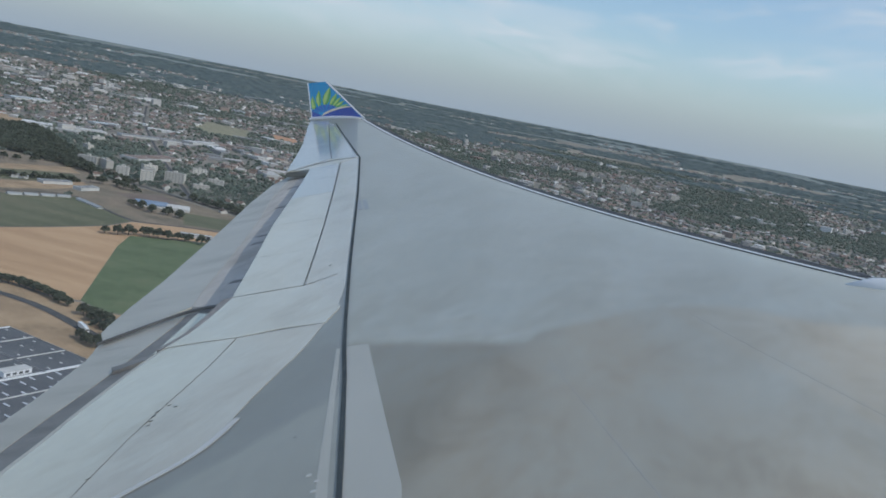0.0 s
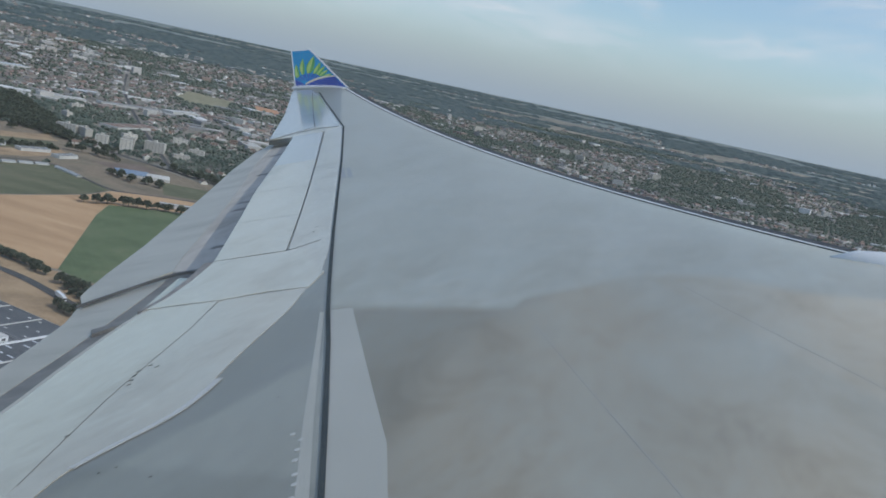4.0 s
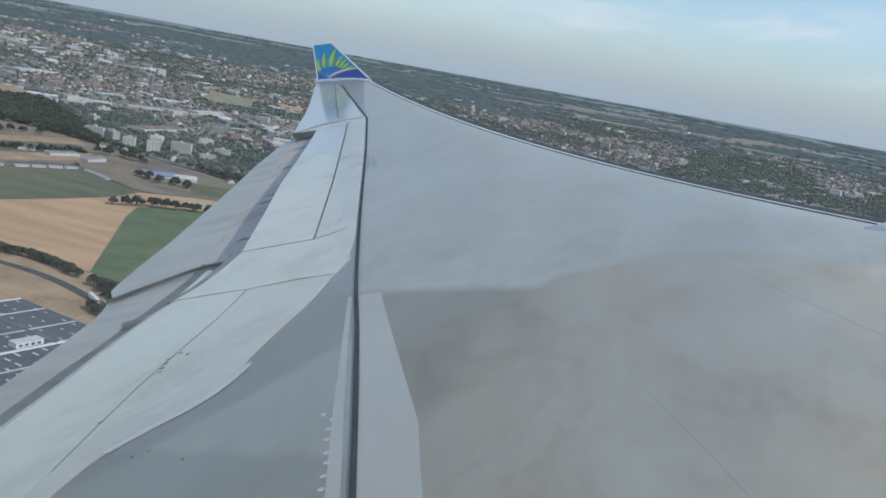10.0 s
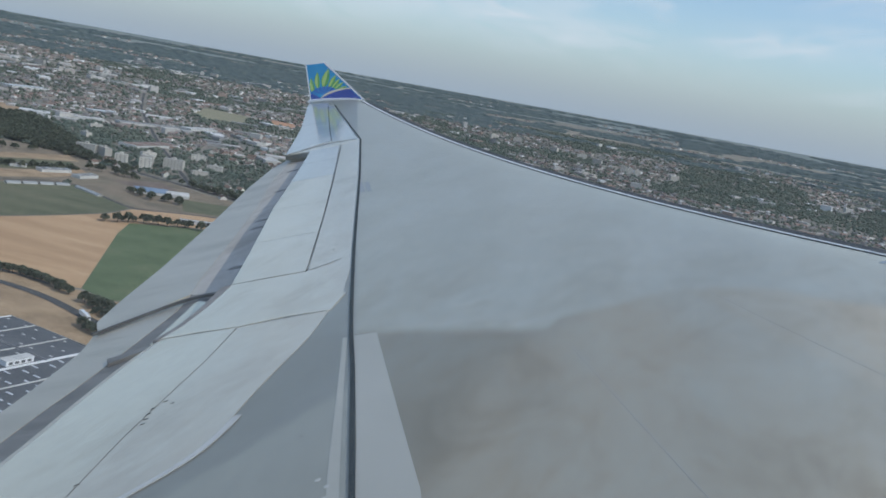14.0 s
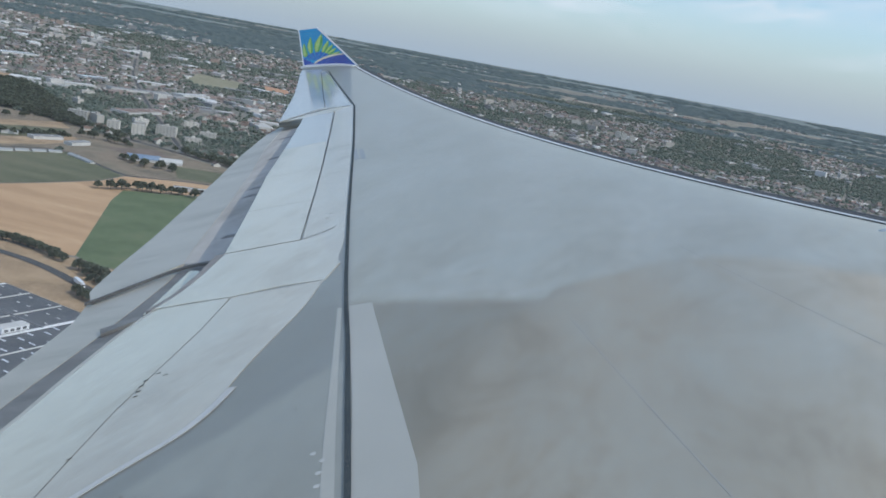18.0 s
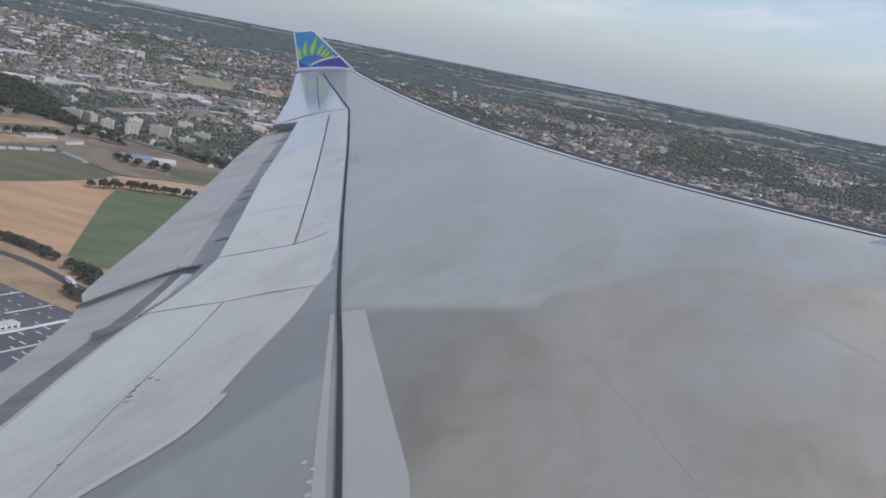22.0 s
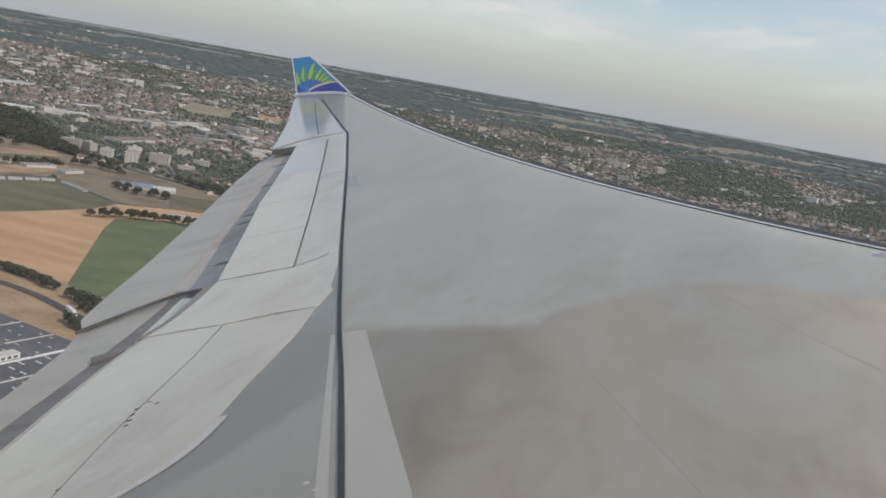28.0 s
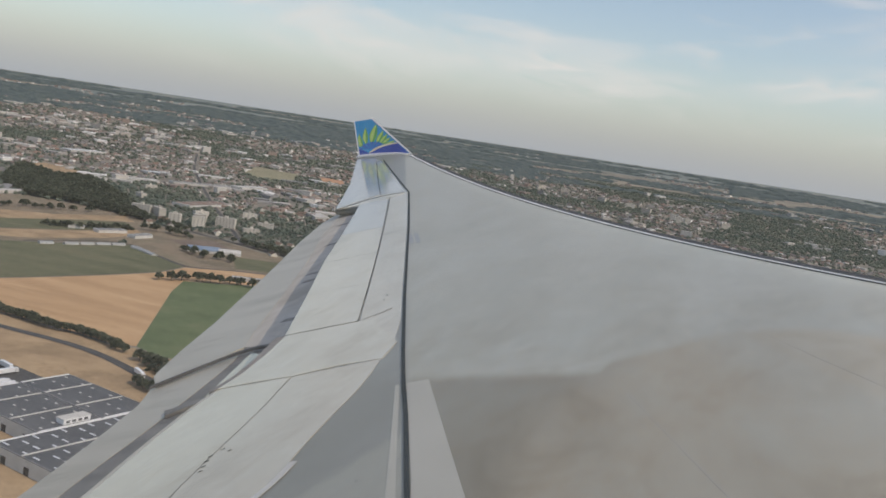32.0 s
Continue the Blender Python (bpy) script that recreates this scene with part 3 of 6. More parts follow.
def wing_box():
    """The wing's body: rounded nose, upper skin, lower skin, cut off where the spoilers and the aileron end."""
    rows, ys = [], list(np.linspace(-1.0, 18.0, 48)) + [18.02] + list(np.linspace(18.3, SPAN, 26))
    nu = 30
    for y in ys:
        c, x0 = chord(y), lead_x(y)
        x1 = line_x(AFT, y) if y < 18.01 else line_x(AFT_TIP, y)
        sec = []
        for i in range(nu + 1):
            k = (i / nu) ** 1.8
            x = x0 + (x1 - x0) * k
            sec.append((x, y, skin_z(x, y) - 0.004))
        for i in range(nu, -1, -1):
            k = (i / nu) ** 1.8
            x = x0 + (x1 - x0) * k
            s = (x0 - x) / c
            drop = c * (0.16 * math.sqrt(s) * (1 - s) + 0.01 * s) if s < 1 else 0.01 * c
            sec.append((x, y, skin_z(x, y) - 0.012 - max(drop, 0.02 * min(1, 8 * s))))
        rows.append(sec)
    verts = [v for sec in rows for v in sec]
    w = len(rows[0])
    faces = [(i * w + j, (i + 1) * w + j, (i + 1) * w + (j + 1) % w, i * w + (j + 1) % w) for i in range(len(rows) - 1) for j in range(w)]
    faces += [tuple(range(w)), tuple((len(rows) - 1) * w + j for j in reversed(range(w)))]
    return mesh_object("wing_box", verts, faces, M_SKIN, wing, "weathered grey upper skin", smooth=len(faces) - 2)


wing_box()
strip("spar_seal", SPAR, 0.1, M_SEAL, wing, 0.004, 0.012, 60, label="dark rubber seal strip", ends=(0.026, 0.040))
strip("spar_seal", SPAR_TIP, 0.03, M_SEAL, wing, 0.004, 0.012, 16, label="dark rubber seal strip")

# light skin between the seal and the moving surfaces, outboard
HINGE_OUT = [(-3.58, 8.51), (-4.92, 12.44), (-7.01, 18.54)]
panel("fixed_panel", [(x - 0.03, y) for x, y in SPAR if y > 7.3], [(-2.85, 7.5), (-3.38, 8.35)] + HINGE_OUT + [(-7.2, 19.1)], M_FIXED, wing, -0.001, 0.003, 40, 5, label="light grey fixed skin ahead of the spoilers")
# outer spoilers
TE_OUT = [(-4.27, 8.25), (-5.79, 12.5), (-7.52, 18.08)]
cuts = [0.0, 0.20, 0.42, 0.66, 0.84, 1.0]
ra, rb = resample([(-3.6, 8.53), (-4.94, 12.44), (-7.03, 18.5)], 400), resample(TE_OUT, 400)
for c0, c1 in zip(cuts, cuts[1:]):
    i0, i1 = int(c0 * 400), int(c1 * 400)
    panel("spoiler", ra[i0:i1 + 1], rb[i0:i1 + 1], M_TIP if c0 > 0.6 else M_LIGHT, wing, 0.004, 0.02, 14, 5, label="light grey spoiler panel")
    if c0:
        strip("panel_seam", [ra[i0], rb[i0]], 0.005, M_FAINT, wing, 0.005, 0.002, 6)
strip("spoiler_hinge_seam", [(-3.6, 8.51), (-4.93, 12.44), (-7.0, 18.5)], 0.03, M_SEAM, wing, 0.0055, 0.004, 40, ends=(0.007, 0.010))
# inner spoiler and the panel between the two
panel("spoiler", [(-2.82, 7.52), (-3.32, 8.3), (-3.42, 8.62), (-3.60, 8.49), (-4.27, 8.23)], [(-2.76, 7.0), (-3.10, 6.92), (-3.43, 6.72), (-3.75, 6.64), (-4.02, 6.52)], M_LIGHT, wing, 0.0035, 0.02, 24, 8, label="light grey inner spoiler panel")
HINGE_IN = [(-3.43, 6.70), (-3.24, 5.88), (-3.06, 4.90), (-2.96, 4.41), (-2.80, 3.78), (-2.66, 3.25), (-2.3, 1.6), (-1.9, -0.8)]
TE_IN = [(-4.0, 6.52), (-3.97, 6.19), (-3.92, 5.88), (-3.80, 5.3), (-3.70, 4.86), (-3.60, 4.47), (-3.52, 4.1), (-3.40, 3.6), (-3.05, 2.0), (-2.7, -0.8)]
panel("spoiler", HINGE_IN, [(x + 0.04, y) for x, y in TE_IN], M_LIGHT, wing, 0.0018, 0.02, 36, 8, label="light grey inboard spoiler panel")
EDGE_IN = [(-2.77, 7.0), (-2.62, 6.24), (-2.55, 5.56), (-2.49, 5.07), (-2.43, 4.70), (-2.38, 4.44), (-2.37, 4.17), (-2.40, 3.96), (-2.46, 3.74), (-2.51, 3.43), (-2.50, 3.2), (-2.25, 1.7), (-1.85, -0.8)]
panel("root_fairing_panel", resample(EDGE_IN, 80, 2), resample([(-3.42, 6.70)] + HINGE_IN[1:], 80), M_FIXED, wing, 0.001, 0.004, 80, 8, label="light grey curved panel ahead of the spoiler")
strip("fairing_lip", resample([(-2.40, 4.69), (-2.37, 4.44), (-2.36, 4.17), (-2.39, 3.96), (-2.45, 3.74), (-2.49, 3.56), (-2.51, 3.43)], 40, 2), 0.03, M_LIP, wing, 0.0032, 0.003, 40, label="pale raised lip of the fairing", ends=(0.044, 0.040))
strip("spoiler_hinge_seam", HINGE_IN[:6], 0.01, M_FAINT, wing, 0.003, 0.002, 40, ends=(0.0042, 0.003))
strip("panel_seam", [(-2.78, 6.98), (-3.10, 6.90), (-3.43, 6.70), (-3.75, 6.62), (-4.0, 6.5)], 0.0025, M_JOINT, wing, 0.0042, 0.002, 16)
strip("panel_seam", [(-3.60, 8.51), (-3.9, 8.40), (-4.27, 8.24)], 0.005, M_SEAM, wing, 0.0055, 0.002, 16)
strip("panel_seam", [(-3.40, 8.95), (-3.47, 8.75), (-3.60, 8.53)], 0.008, M_FAINT, wing, 0.0048, 0.002, 8)
for x, y, a in ((-3.065, 4.90, 0), (-3.035, 4.81, 0), (-3.00, 4.72, 0), (-2.98, 4.98, 1), (-2.97, 4.64, 1), (-2.82, 3.84, 1), (-3.66, 9.4, 1), (-3.72, 9.65, 1), (-3.05, 5.02, 1)):
    strip("hinge_bracket", [(x - 0.009, y - 0.011), (x + 0.009, y + 0.011)], 0.003 if a else 0.008, M_SEAM if a else M_SEAL, wing, 0.0055, 0.003, 3)

# walkway patch beside the seal, paint marks and grime
panel("walkway_patch", [(-2.26, 6.19), (-1.575, 4.33), (-1.195, 3.25), (-1.105, 3.0), (0.33, -0.9)], [(-2.11, 6.24), (-1.505, 4.76), (-1.05, 3.65), (-0.87, 3.07), (0.52, -0.9)], M_PATCH, wing, -0.0022, 0.0015, 30, 4, label="pale painted walkway strip")
panel("walkway_patch", [(-2.335, 6.16), (-1.868, 4.81), (-1.556, 3.90), (-1.262, 3.09), (0.17, -0.9)], [(-2.30, 6.15), (-1.82, 4.79), (-1.50, 3.90), (-1.20, 3.09), (0.25, -0.9)], M_PATCH, wing, -0.0022, 0.0015, 30, 2, label="pale painted walkway strip")
for x, y in ((-1.56, 3.79), (-1.49, 3.72), (-1.46, 3.60), (-1.42, 3.48), (-1.36, 3.33), (-1.32, 3.23), (-1.28, 3.1), (-1.24, 2.98)):
    ring = [(x + 0.013 * math.cos(a), y + 0.019 * math.sin(a)) for a in np.linspace(0, 2 * math.pi, 13)]
    panel("paint_mark", ring[:7], ring[:5:-1], M_LIP, wing, -0.0015, 0.002, 8, 2)
for dx in (0.0, 0.105):
    strip("paint_mark", [(-4.64 + dx, 13.15), (-5.0 + dx, 14.05)], 0.07, M_MARK, wing, -0.001, 0.003, 4)
for x, y in ((-1.87, 4.33), (-2.28, 3.44), (-2.33, 3.38), (-2.04, 3.33), (-1.33, 5.7)):
    strip("grime_spot", [(x - 0.007, y), (x + 0.006, y + 0.003)], 0.008, M_STAIN, wing, -0.001, 0.002, 3)

# faint joints of the upper skin
for line in ([(-0.66, 5.6), (0.2, 3.2), (1.1, 0.6)], [(-0.16, 7.7), (1.0, 4.75), (2.1, 1.9)]):
    strip("skin_joint", line, 0.004, M_JOINT, wing, -0.0034, 0.001, 60)

# aileron and tip
TICK = [(-7.49, 19.22), (-8.42, 21.48), (-9.76, 24.83)]
panel("fixed_panel", [(-6.88, 19.2), (-8.09, 21.77), (-9.66, 24.95)], TICK, M_TIP, wing, -0.001, 0.003, 16, 3, label="light grey skin ahead of the aileron")
ta, tb = resample(TICK + [(-9.95, 25.4)], 100), resample([(-8.0, 17.95), (-9.14, 21.41), (-10.46, 25.0), (-10.6, 25.45)], 100)
panel("aileron", ta[:53], tb[:53], M_TIP, wing, 0.004, 0.03, 14, 5, label="light grey inner aileron")
strip("panel_seam", [ta[52], tb[52]], 0.02, M_FAINT, wing, 0.005, 0.002, 6)
panel("aileron", ta[52:], tb[52:], M_TIP, wing, 0.004, 0.03, 12, 5, label="light grey outer aileron")
panel("fixed_panel", [(-6.88, 19.2), (-7.01, 18.6), (-7.5, 18.05)], [(-7.48, 19.2), (-7.5, 18.9), (-7.97, 17.95)], M_LIGHT, wing, 0.002, 0.02, 8, 4, label="light grey panel inboard of the aileron")
strip("aileron_seam", TICK, 0.016, M_SEAM, wing, 0.006, 0.004, 24)
strip("aileron_seam", [(-6.92, 19.2), (-7.34, 18.98), (-7.6, 18.6), (-7.98, 17.8)], 0.03, M_SEAM, wing, 0.006, 0.004, 16)
panel("tip_fairing", [(-9.3, 26.1), (-10.87, 26.0)], [(-9.26, 26.34), (-10.92, 26.34)], M_WHITE, wing, 0.02, 0.05, 10, 3, label="white band below the winglet")

# slats: a bright nose strip in lengths, with a dark joint behind it
ends = [26.0, 21.2, 16.6, 12.4, 8.9, 4.0, -1.0]
for y1, y0 in zip(ends, ends[1:]):
    span = np.linspace(y1 - 0.015, y0 + 0.015, 14)
    wide = [0.075 + 0.035 * min(1, max(0.0, (26 - y) / 14)) for y in span]
    nose = [(lead_x(y) - 0.7 * w, y) for y, w in zip(span, wide)]
    slat = panel("slat", nose, [(lead_x(y) - 2.2 * w, y) for y, w in zip(span, wide)], M_SLAT, wing, 0.010, 0.04, 24, 3, label="pale painted slat edge")
    # the nose's shade is put in as a near-black strip
    panel("slat_nose", [(lead_x(y) + 0.10 * min(1.0, max(0.1, (y - 5.4) / 1.2)), y) for y in span], [(x + 0.002, y) for x, y in nose], M_SLATSHADE, slat, 0.009, 0.05, 24, 4, label="dark strip painted as shade along the slat nose")
    strip("slat_seam", [(lead_x(y) - 2.2 * w - 0.012, y) for y, w in zip(span, wide)], 0.016, M_SEAL, wing, 0.006, 0.008, 24)

# flaps, lowered and slid aft
DROP, FALL = 0.12, 0.15
GAP_OUT = [(-8.1, 18.5), (-7.72, 16.66), (-6.98, 14.44), (-6.28, 12.1), (-5.75, 10.3), (-5.5, 9.6)]
GAP_IN = [(-5.52, 9.62), (-5.38, 9.1), (-5.28, 8.1), (-5.22, 7.5), (-5.19, 7.05), (-5.14, 6.6), (-5.07, 6.15), (-4.95, 5.5), (-4.2, 1.0)]
panel("flap_nose", [(-7.2, 18.2), (-5.4, 12.42), (-4.1, 9.0)], GAP_OUT, M_NOSE, wing, 0.0, 0.05, 40, 6, DROP, FALL, "worn bare metal flap nose in the gap")
panel("flap", GAP_OUT, [(-8.22, 18.7), (-8.36, 18.0), (-8.15, 16.5), (-7.58, 14.05), (-7.2, 12.4), (-6.95, 11.4), (-6.69, 10.12), (-6.44, 9.16), (-6.1, 8.7)], M_FLAP, wing, 0.006, 0.03, 40, 6, DROP, FALL, "light grey outboard flap")
# inboard nose: the slot's shade is put into its metal colour
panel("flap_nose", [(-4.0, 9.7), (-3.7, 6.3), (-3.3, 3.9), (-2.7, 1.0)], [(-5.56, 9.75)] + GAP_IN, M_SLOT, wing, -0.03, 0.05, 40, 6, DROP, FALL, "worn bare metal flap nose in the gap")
panel("flap", GAP_IN, [(-6.34, 9.12), (-5.95, 8.2), (-5.82, 7.5), (-5.72, 6.85), (-5.6, 6.28), (-5.42, 5.4), (-4.7, 1.0)], M_FLAP, wing, -0.024, 0.03, 40, 6, DROP, FALL, "light grey inboard flap")
panel("flap_vane", [(-5.22, 9.25), (-4.98, 7.9)], [(-4.85, 9.0), (-4.62, 7.75)], M_LIGHT, wing, 0.0, 0.03, 12, 3, DROP, FALL, "light grey vane in the flap gap")
strip("flap_end_seal", resample([(-6.12, 8.62), (-5.7, 9.1), (-5.42, 9.36), (-5.05, 9.36), (-4.6, 9.05), (-4.2, 8.5)], 40, 2), 0.09, M_BAR, wing, 0.03, 0.03, 40, DROP, FALL, "dark seal between the flaps", ends=(0.045, 0.07))
panel("spoiler_shroud", [(x + 0.038, y) for x, y in TE_IN], [(x - 0.005, y) for x, y in TE_IN], M_FLAP, wing, -0.004, 0.02, 36, 3, label="stained lip behind the inboard spoiler")
# the spoiler edge's shadow, laid in as a dark strip
strip("gap_edge", [(-4.30, 8.22), (-4.14, 7.5), (-4.04, 6.9), (-4.02, 6.48)], 0.06, M_TRACK, wing, 0.004, 0.03, 12, label="dark strip for the shade under the spoiler edge", ends=(0.09, 0.045))
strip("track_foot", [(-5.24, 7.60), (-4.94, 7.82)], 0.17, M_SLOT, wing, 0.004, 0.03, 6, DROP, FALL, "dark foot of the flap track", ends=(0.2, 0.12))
for k in (0.10, 0.22, 0.45, 0.5, 0.72, 0.9):
    x0, y0 = resample(TE_OUT, 100)[int(k * 100)]
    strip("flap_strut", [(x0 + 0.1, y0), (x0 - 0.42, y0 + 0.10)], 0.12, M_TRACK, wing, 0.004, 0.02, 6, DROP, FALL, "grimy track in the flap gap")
for y, x0 in ((11.0, -6.35), (15.0, -7.15), (8.85, -5.85)):
    z = skin_z(x0, y, DROP, FALL) - 0.24
    rows, k = [], 12
    for i in range(9):
        u = i / 8
        r = 0.17 * math.sqrt(max(0.02, 1 - (2 * u - 1) ** 2 * 0.98))
        rows.append([(x0 + 1.2 - 1.75 * u, y + 0.75 * r * math.cos(2 * math.pi * j / k), z + 0.06 - 0.14 * u + r * math.sin(2 * math.pi * j / k)) for j in range(k)])
    verts = [v for r in rows for v in r]
    faces = [(i * k + j, i * k + (j + 1) % k, (i + 1) * k + (j + 1) % k, (i + 1) * k + j) for i in range(8) for j in range(k)]
    faces += [tuple(reversed(range(k))), tuple(8 * k + j for j in range(k))]
    mesh_object("flap_track_fairing", verts, faces, M_FIXED, wing, "grey canoe fairing under the flap", smooth=96)

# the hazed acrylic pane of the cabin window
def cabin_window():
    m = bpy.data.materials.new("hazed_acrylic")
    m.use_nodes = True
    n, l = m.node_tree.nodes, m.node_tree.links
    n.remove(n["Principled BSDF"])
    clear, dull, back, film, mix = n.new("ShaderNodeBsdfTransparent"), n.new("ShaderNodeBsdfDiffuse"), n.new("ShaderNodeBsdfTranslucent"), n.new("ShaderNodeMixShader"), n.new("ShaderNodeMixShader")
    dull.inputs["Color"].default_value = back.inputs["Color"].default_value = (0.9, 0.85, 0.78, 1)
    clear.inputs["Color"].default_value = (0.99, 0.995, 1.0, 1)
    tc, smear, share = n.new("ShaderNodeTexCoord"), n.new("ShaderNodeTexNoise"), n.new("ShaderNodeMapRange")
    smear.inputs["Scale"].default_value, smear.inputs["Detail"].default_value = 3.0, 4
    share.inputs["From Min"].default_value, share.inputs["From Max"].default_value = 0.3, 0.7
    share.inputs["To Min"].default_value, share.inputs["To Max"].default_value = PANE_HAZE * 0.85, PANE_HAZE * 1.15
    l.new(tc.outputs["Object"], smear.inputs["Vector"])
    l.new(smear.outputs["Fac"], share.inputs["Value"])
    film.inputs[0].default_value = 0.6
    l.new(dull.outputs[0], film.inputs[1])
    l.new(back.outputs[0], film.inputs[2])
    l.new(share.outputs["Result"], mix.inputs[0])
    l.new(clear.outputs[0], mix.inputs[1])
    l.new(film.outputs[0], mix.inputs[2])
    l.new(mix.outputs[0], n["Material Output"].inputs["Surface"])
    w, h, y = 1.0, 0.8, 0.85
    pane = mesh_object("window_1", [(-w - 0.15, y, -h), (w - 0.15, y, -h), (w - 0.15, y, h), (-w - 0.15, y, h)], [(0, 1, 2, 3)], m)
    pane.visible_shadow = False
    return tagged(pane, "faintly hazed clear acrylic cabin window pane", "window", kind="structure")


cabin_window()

# engine pylon top, ahead of the nose of the wing
def pylon():
    yc, rows, k = 8.0, [], 14
    for i in range(17):
        u = i / 16
        x = lead_x(yc) - 0.84 + 3.4 * u
        r = 0.02 + 0.26 * min(1.0, u * 3) ** 0.8
        zt = -0.785 - 0.2 * u - 0.08 * max(0.0, 1 - u / 0.07)
        rows.append([(x, yc + r * math.cos(2 * math.pi * j / k), zt - r + r * math.sin(2 * math.pi * j / k)) for j in range(k)])
    verts = [v for r in rows for v in r]
    faces = [(i * k + j, i * k + (j + 1) % k, (i + 1) * k + (j + 1) % k, (i + 1) * k + j) for i in range(16) for j in range(k)]
    faces += [tuple(reversed(range(k))), tuple(16 * k + j for j in range(k))]
    faces = [tuple(reversed(f)) for f in faces]
    return mesh_object("engine_pylon", verts, faces, M_WHITE, wing, "white engine pylon fairing", smooth=224)


pylon()

# winglet, canted outboard; u runs forward from its rear foot, v up its height
CANT = radians(25)
W0 = Vector((-10.88, 26.29, 1.573))


def on_winglet(u, v, lift=0.0):
    up = Vector((0, math.sin(CANT), math.cos(CANT)))
    inward = Vector((0, -math.cos(CANT), math.sin(CANT)))
    return W0 + Vector((u, 0, 0.018 * u)) + up * v + inward * lift


def winglet_shape(name, outline, mat, lift, thick, label=""):
    n = len(outline)
    front = [on_winglet(u, v, lift) for u, v in outline]
    back = [on_winglet(u, v, lift - thick) for u, v in outline]
    faces = [tuple(range(n)), tuple(reversed(range(n, 2 * n)))] + [(i, n + i, n + (i + 1) % n, (i + 1) % n) for i in range(n)]
    return mesh_object(name, front + back, faces, mat, winglet, label)


OUTLINE = [(0.0, 0.0), (1.66, 0.0), (0.23, 1.31), (-0.36, 1.27)]
winglet = mesh_object("winglet", [on_winglet(u, v, k) for k in (0.0, -0.06) for u, v in OUTLINE], [(0, 1, 2, 3), (7, 6, 5, 4), (0, 4, 5, 1), (1, 5, 6, 2), (2, 6, 7, 3), (3, 7, 4, 0)], M_BLUE, wing, "blue winglet painted with a green sunburst")
winglet_shape("winglet_edge", [(1.64, 0.0), (1.70, 0.0), (0.255, 1.335), (0.205, 1.312)], M_WHITE, 0.012, 0.08, "white leading edge strip")
winglet_shape("winglet_edge", [(-0.02, 0.0), (0.015, 0.0), (-0.345, 1.27), (-0.375, 1.27)], M_WHITE, 0.008, 0.07, "white trailing edge strip")
winglet_shape("lower_band", [(0.02, 0.005), (1.60, 0.005), (1.17, 0.40), (1.0, 0.385), (0.80, 0.34), (0.53, 0.24), (0.33, 0.12), (0.18, 0.20), (-0.06, 0.28)], M_DEEP, 0.010, 0.02, "deep blue lower band")
# the risen half disc, its fine pale spokes, and the leaf rays round it
SUN_U, SUN_V = 0.38, 0.20
disc = [(SUN_U + 0.44 * math.cos(a), SUN_V + 0.30 * math.sin(a)) for a in np.linspace(0.22, math.pi - 0.15, 18)]
winglet_shape("sun_disc", disc, M_ROYAL, 0.0085, 0.02, "royal blue half disc")
for deg in (40, 62, 84, 106, 128, 150):
    c, t = math.cos(radians(deg)), math.sin(radians(deg))
    winglet_shape("sun_spoke", [(SUN_U + r * 0.44 * c - k * t, SUN_V + r * 0.30 * t + k * c) for r, k in ((0.25, -0.008), (0.97, -0.016), (0.97, 0.016), (0.25, 0.008))], M_BLUE, 0.0095, 0.02)
LEAVES = [((0.04, 0.34), (-0.10, 0.56), 0.05, -0.02), ((0.06, 0.38), (-0.12, 0.83), 0.07, -0.045), ((0.18, 0.42), (0.06, 1.02), 0.088, -0.035), ((0.34, 0.44), (0.40, 1.11), 0.128, -0.02),
          ((0.50, 0.44), (0.65, 0.88), 0.09, 0.01), ((0.60, 0.42), (0.81, 0.75), 0.075, 0.01), ((0.69, 0.39), (0.94, 0.62), 0.063, 0.0), ((0.77, 0.355), (1.09, 0.485), 0.048, 0.0)]
for (u0, v0), (u1, v1), w, bend in LEAVES:
    du, dv = u1 - u0, v1 - v0
    d = math.hypot(du, dv)
    nu, nv = -dv / d, du / d

    def leaf(shape):
        return [(u0 + du * r + nu * (k * w - bend * 4 * r * (1 - r)), v0 + dv * r + nv * (k * w - bend * 4 * r * (1 - r))) for r, k in shape]

    winglet_shape("sun_ray", leaf([(-0.08, -0.12), (0.12, -0.55), (0.32, -0.95), (0.5, -1.0), (0.7, -0.74), (0.87, -0.36), (1, 0), (0.87, 0.36), (0.7, 0.74), (0.5, 1.0), (0.32, 0.95), (0.12, 0.55), (-0.08, 0.12)]), M_GREEN, 0.006, 0.02, "green leaf-shaped ray")
    winglet_shape("ray_light", leaf([(0.04, 0.1), (0.2, -0.1), (0.5, -0.22), (0.8, -0.12), (0.97, 0.02), (0.8, 0.42), (0.55, 0.78), (0.3, 0.72), (0.12, 0.42)]), M_LIME, 0.0075, 0.01, "lime highlight of the ray")
winglet_shape("swoosh", [(0.315, 0.115), (0.45, 0.19), (0.60, 0.26), (0.80, 0.325), (1.0, 0.365), (1.2, 0.385), (1.17, 0.42), (0.98, 0.415), (0.77, 0.385), (0.56, 0.32), (0.41, 0.24), (0.30, 0.145)], M_SAND, 0.011, 0.02, "cream curved stroke")
winglet_shape("swoosh", [(0.30, 0.115), (0.31, 0.145), (0.18, 0.235), (0.04, 0.29), (-0.07, 0.30), (0.04, 0.265), (0.17, 0.20)], M_BLUE, 0.011, 0.02, "pale blue curved stroke")

# ---- the land below ----
DEPTH, EDGE = 190.0, 4880.0


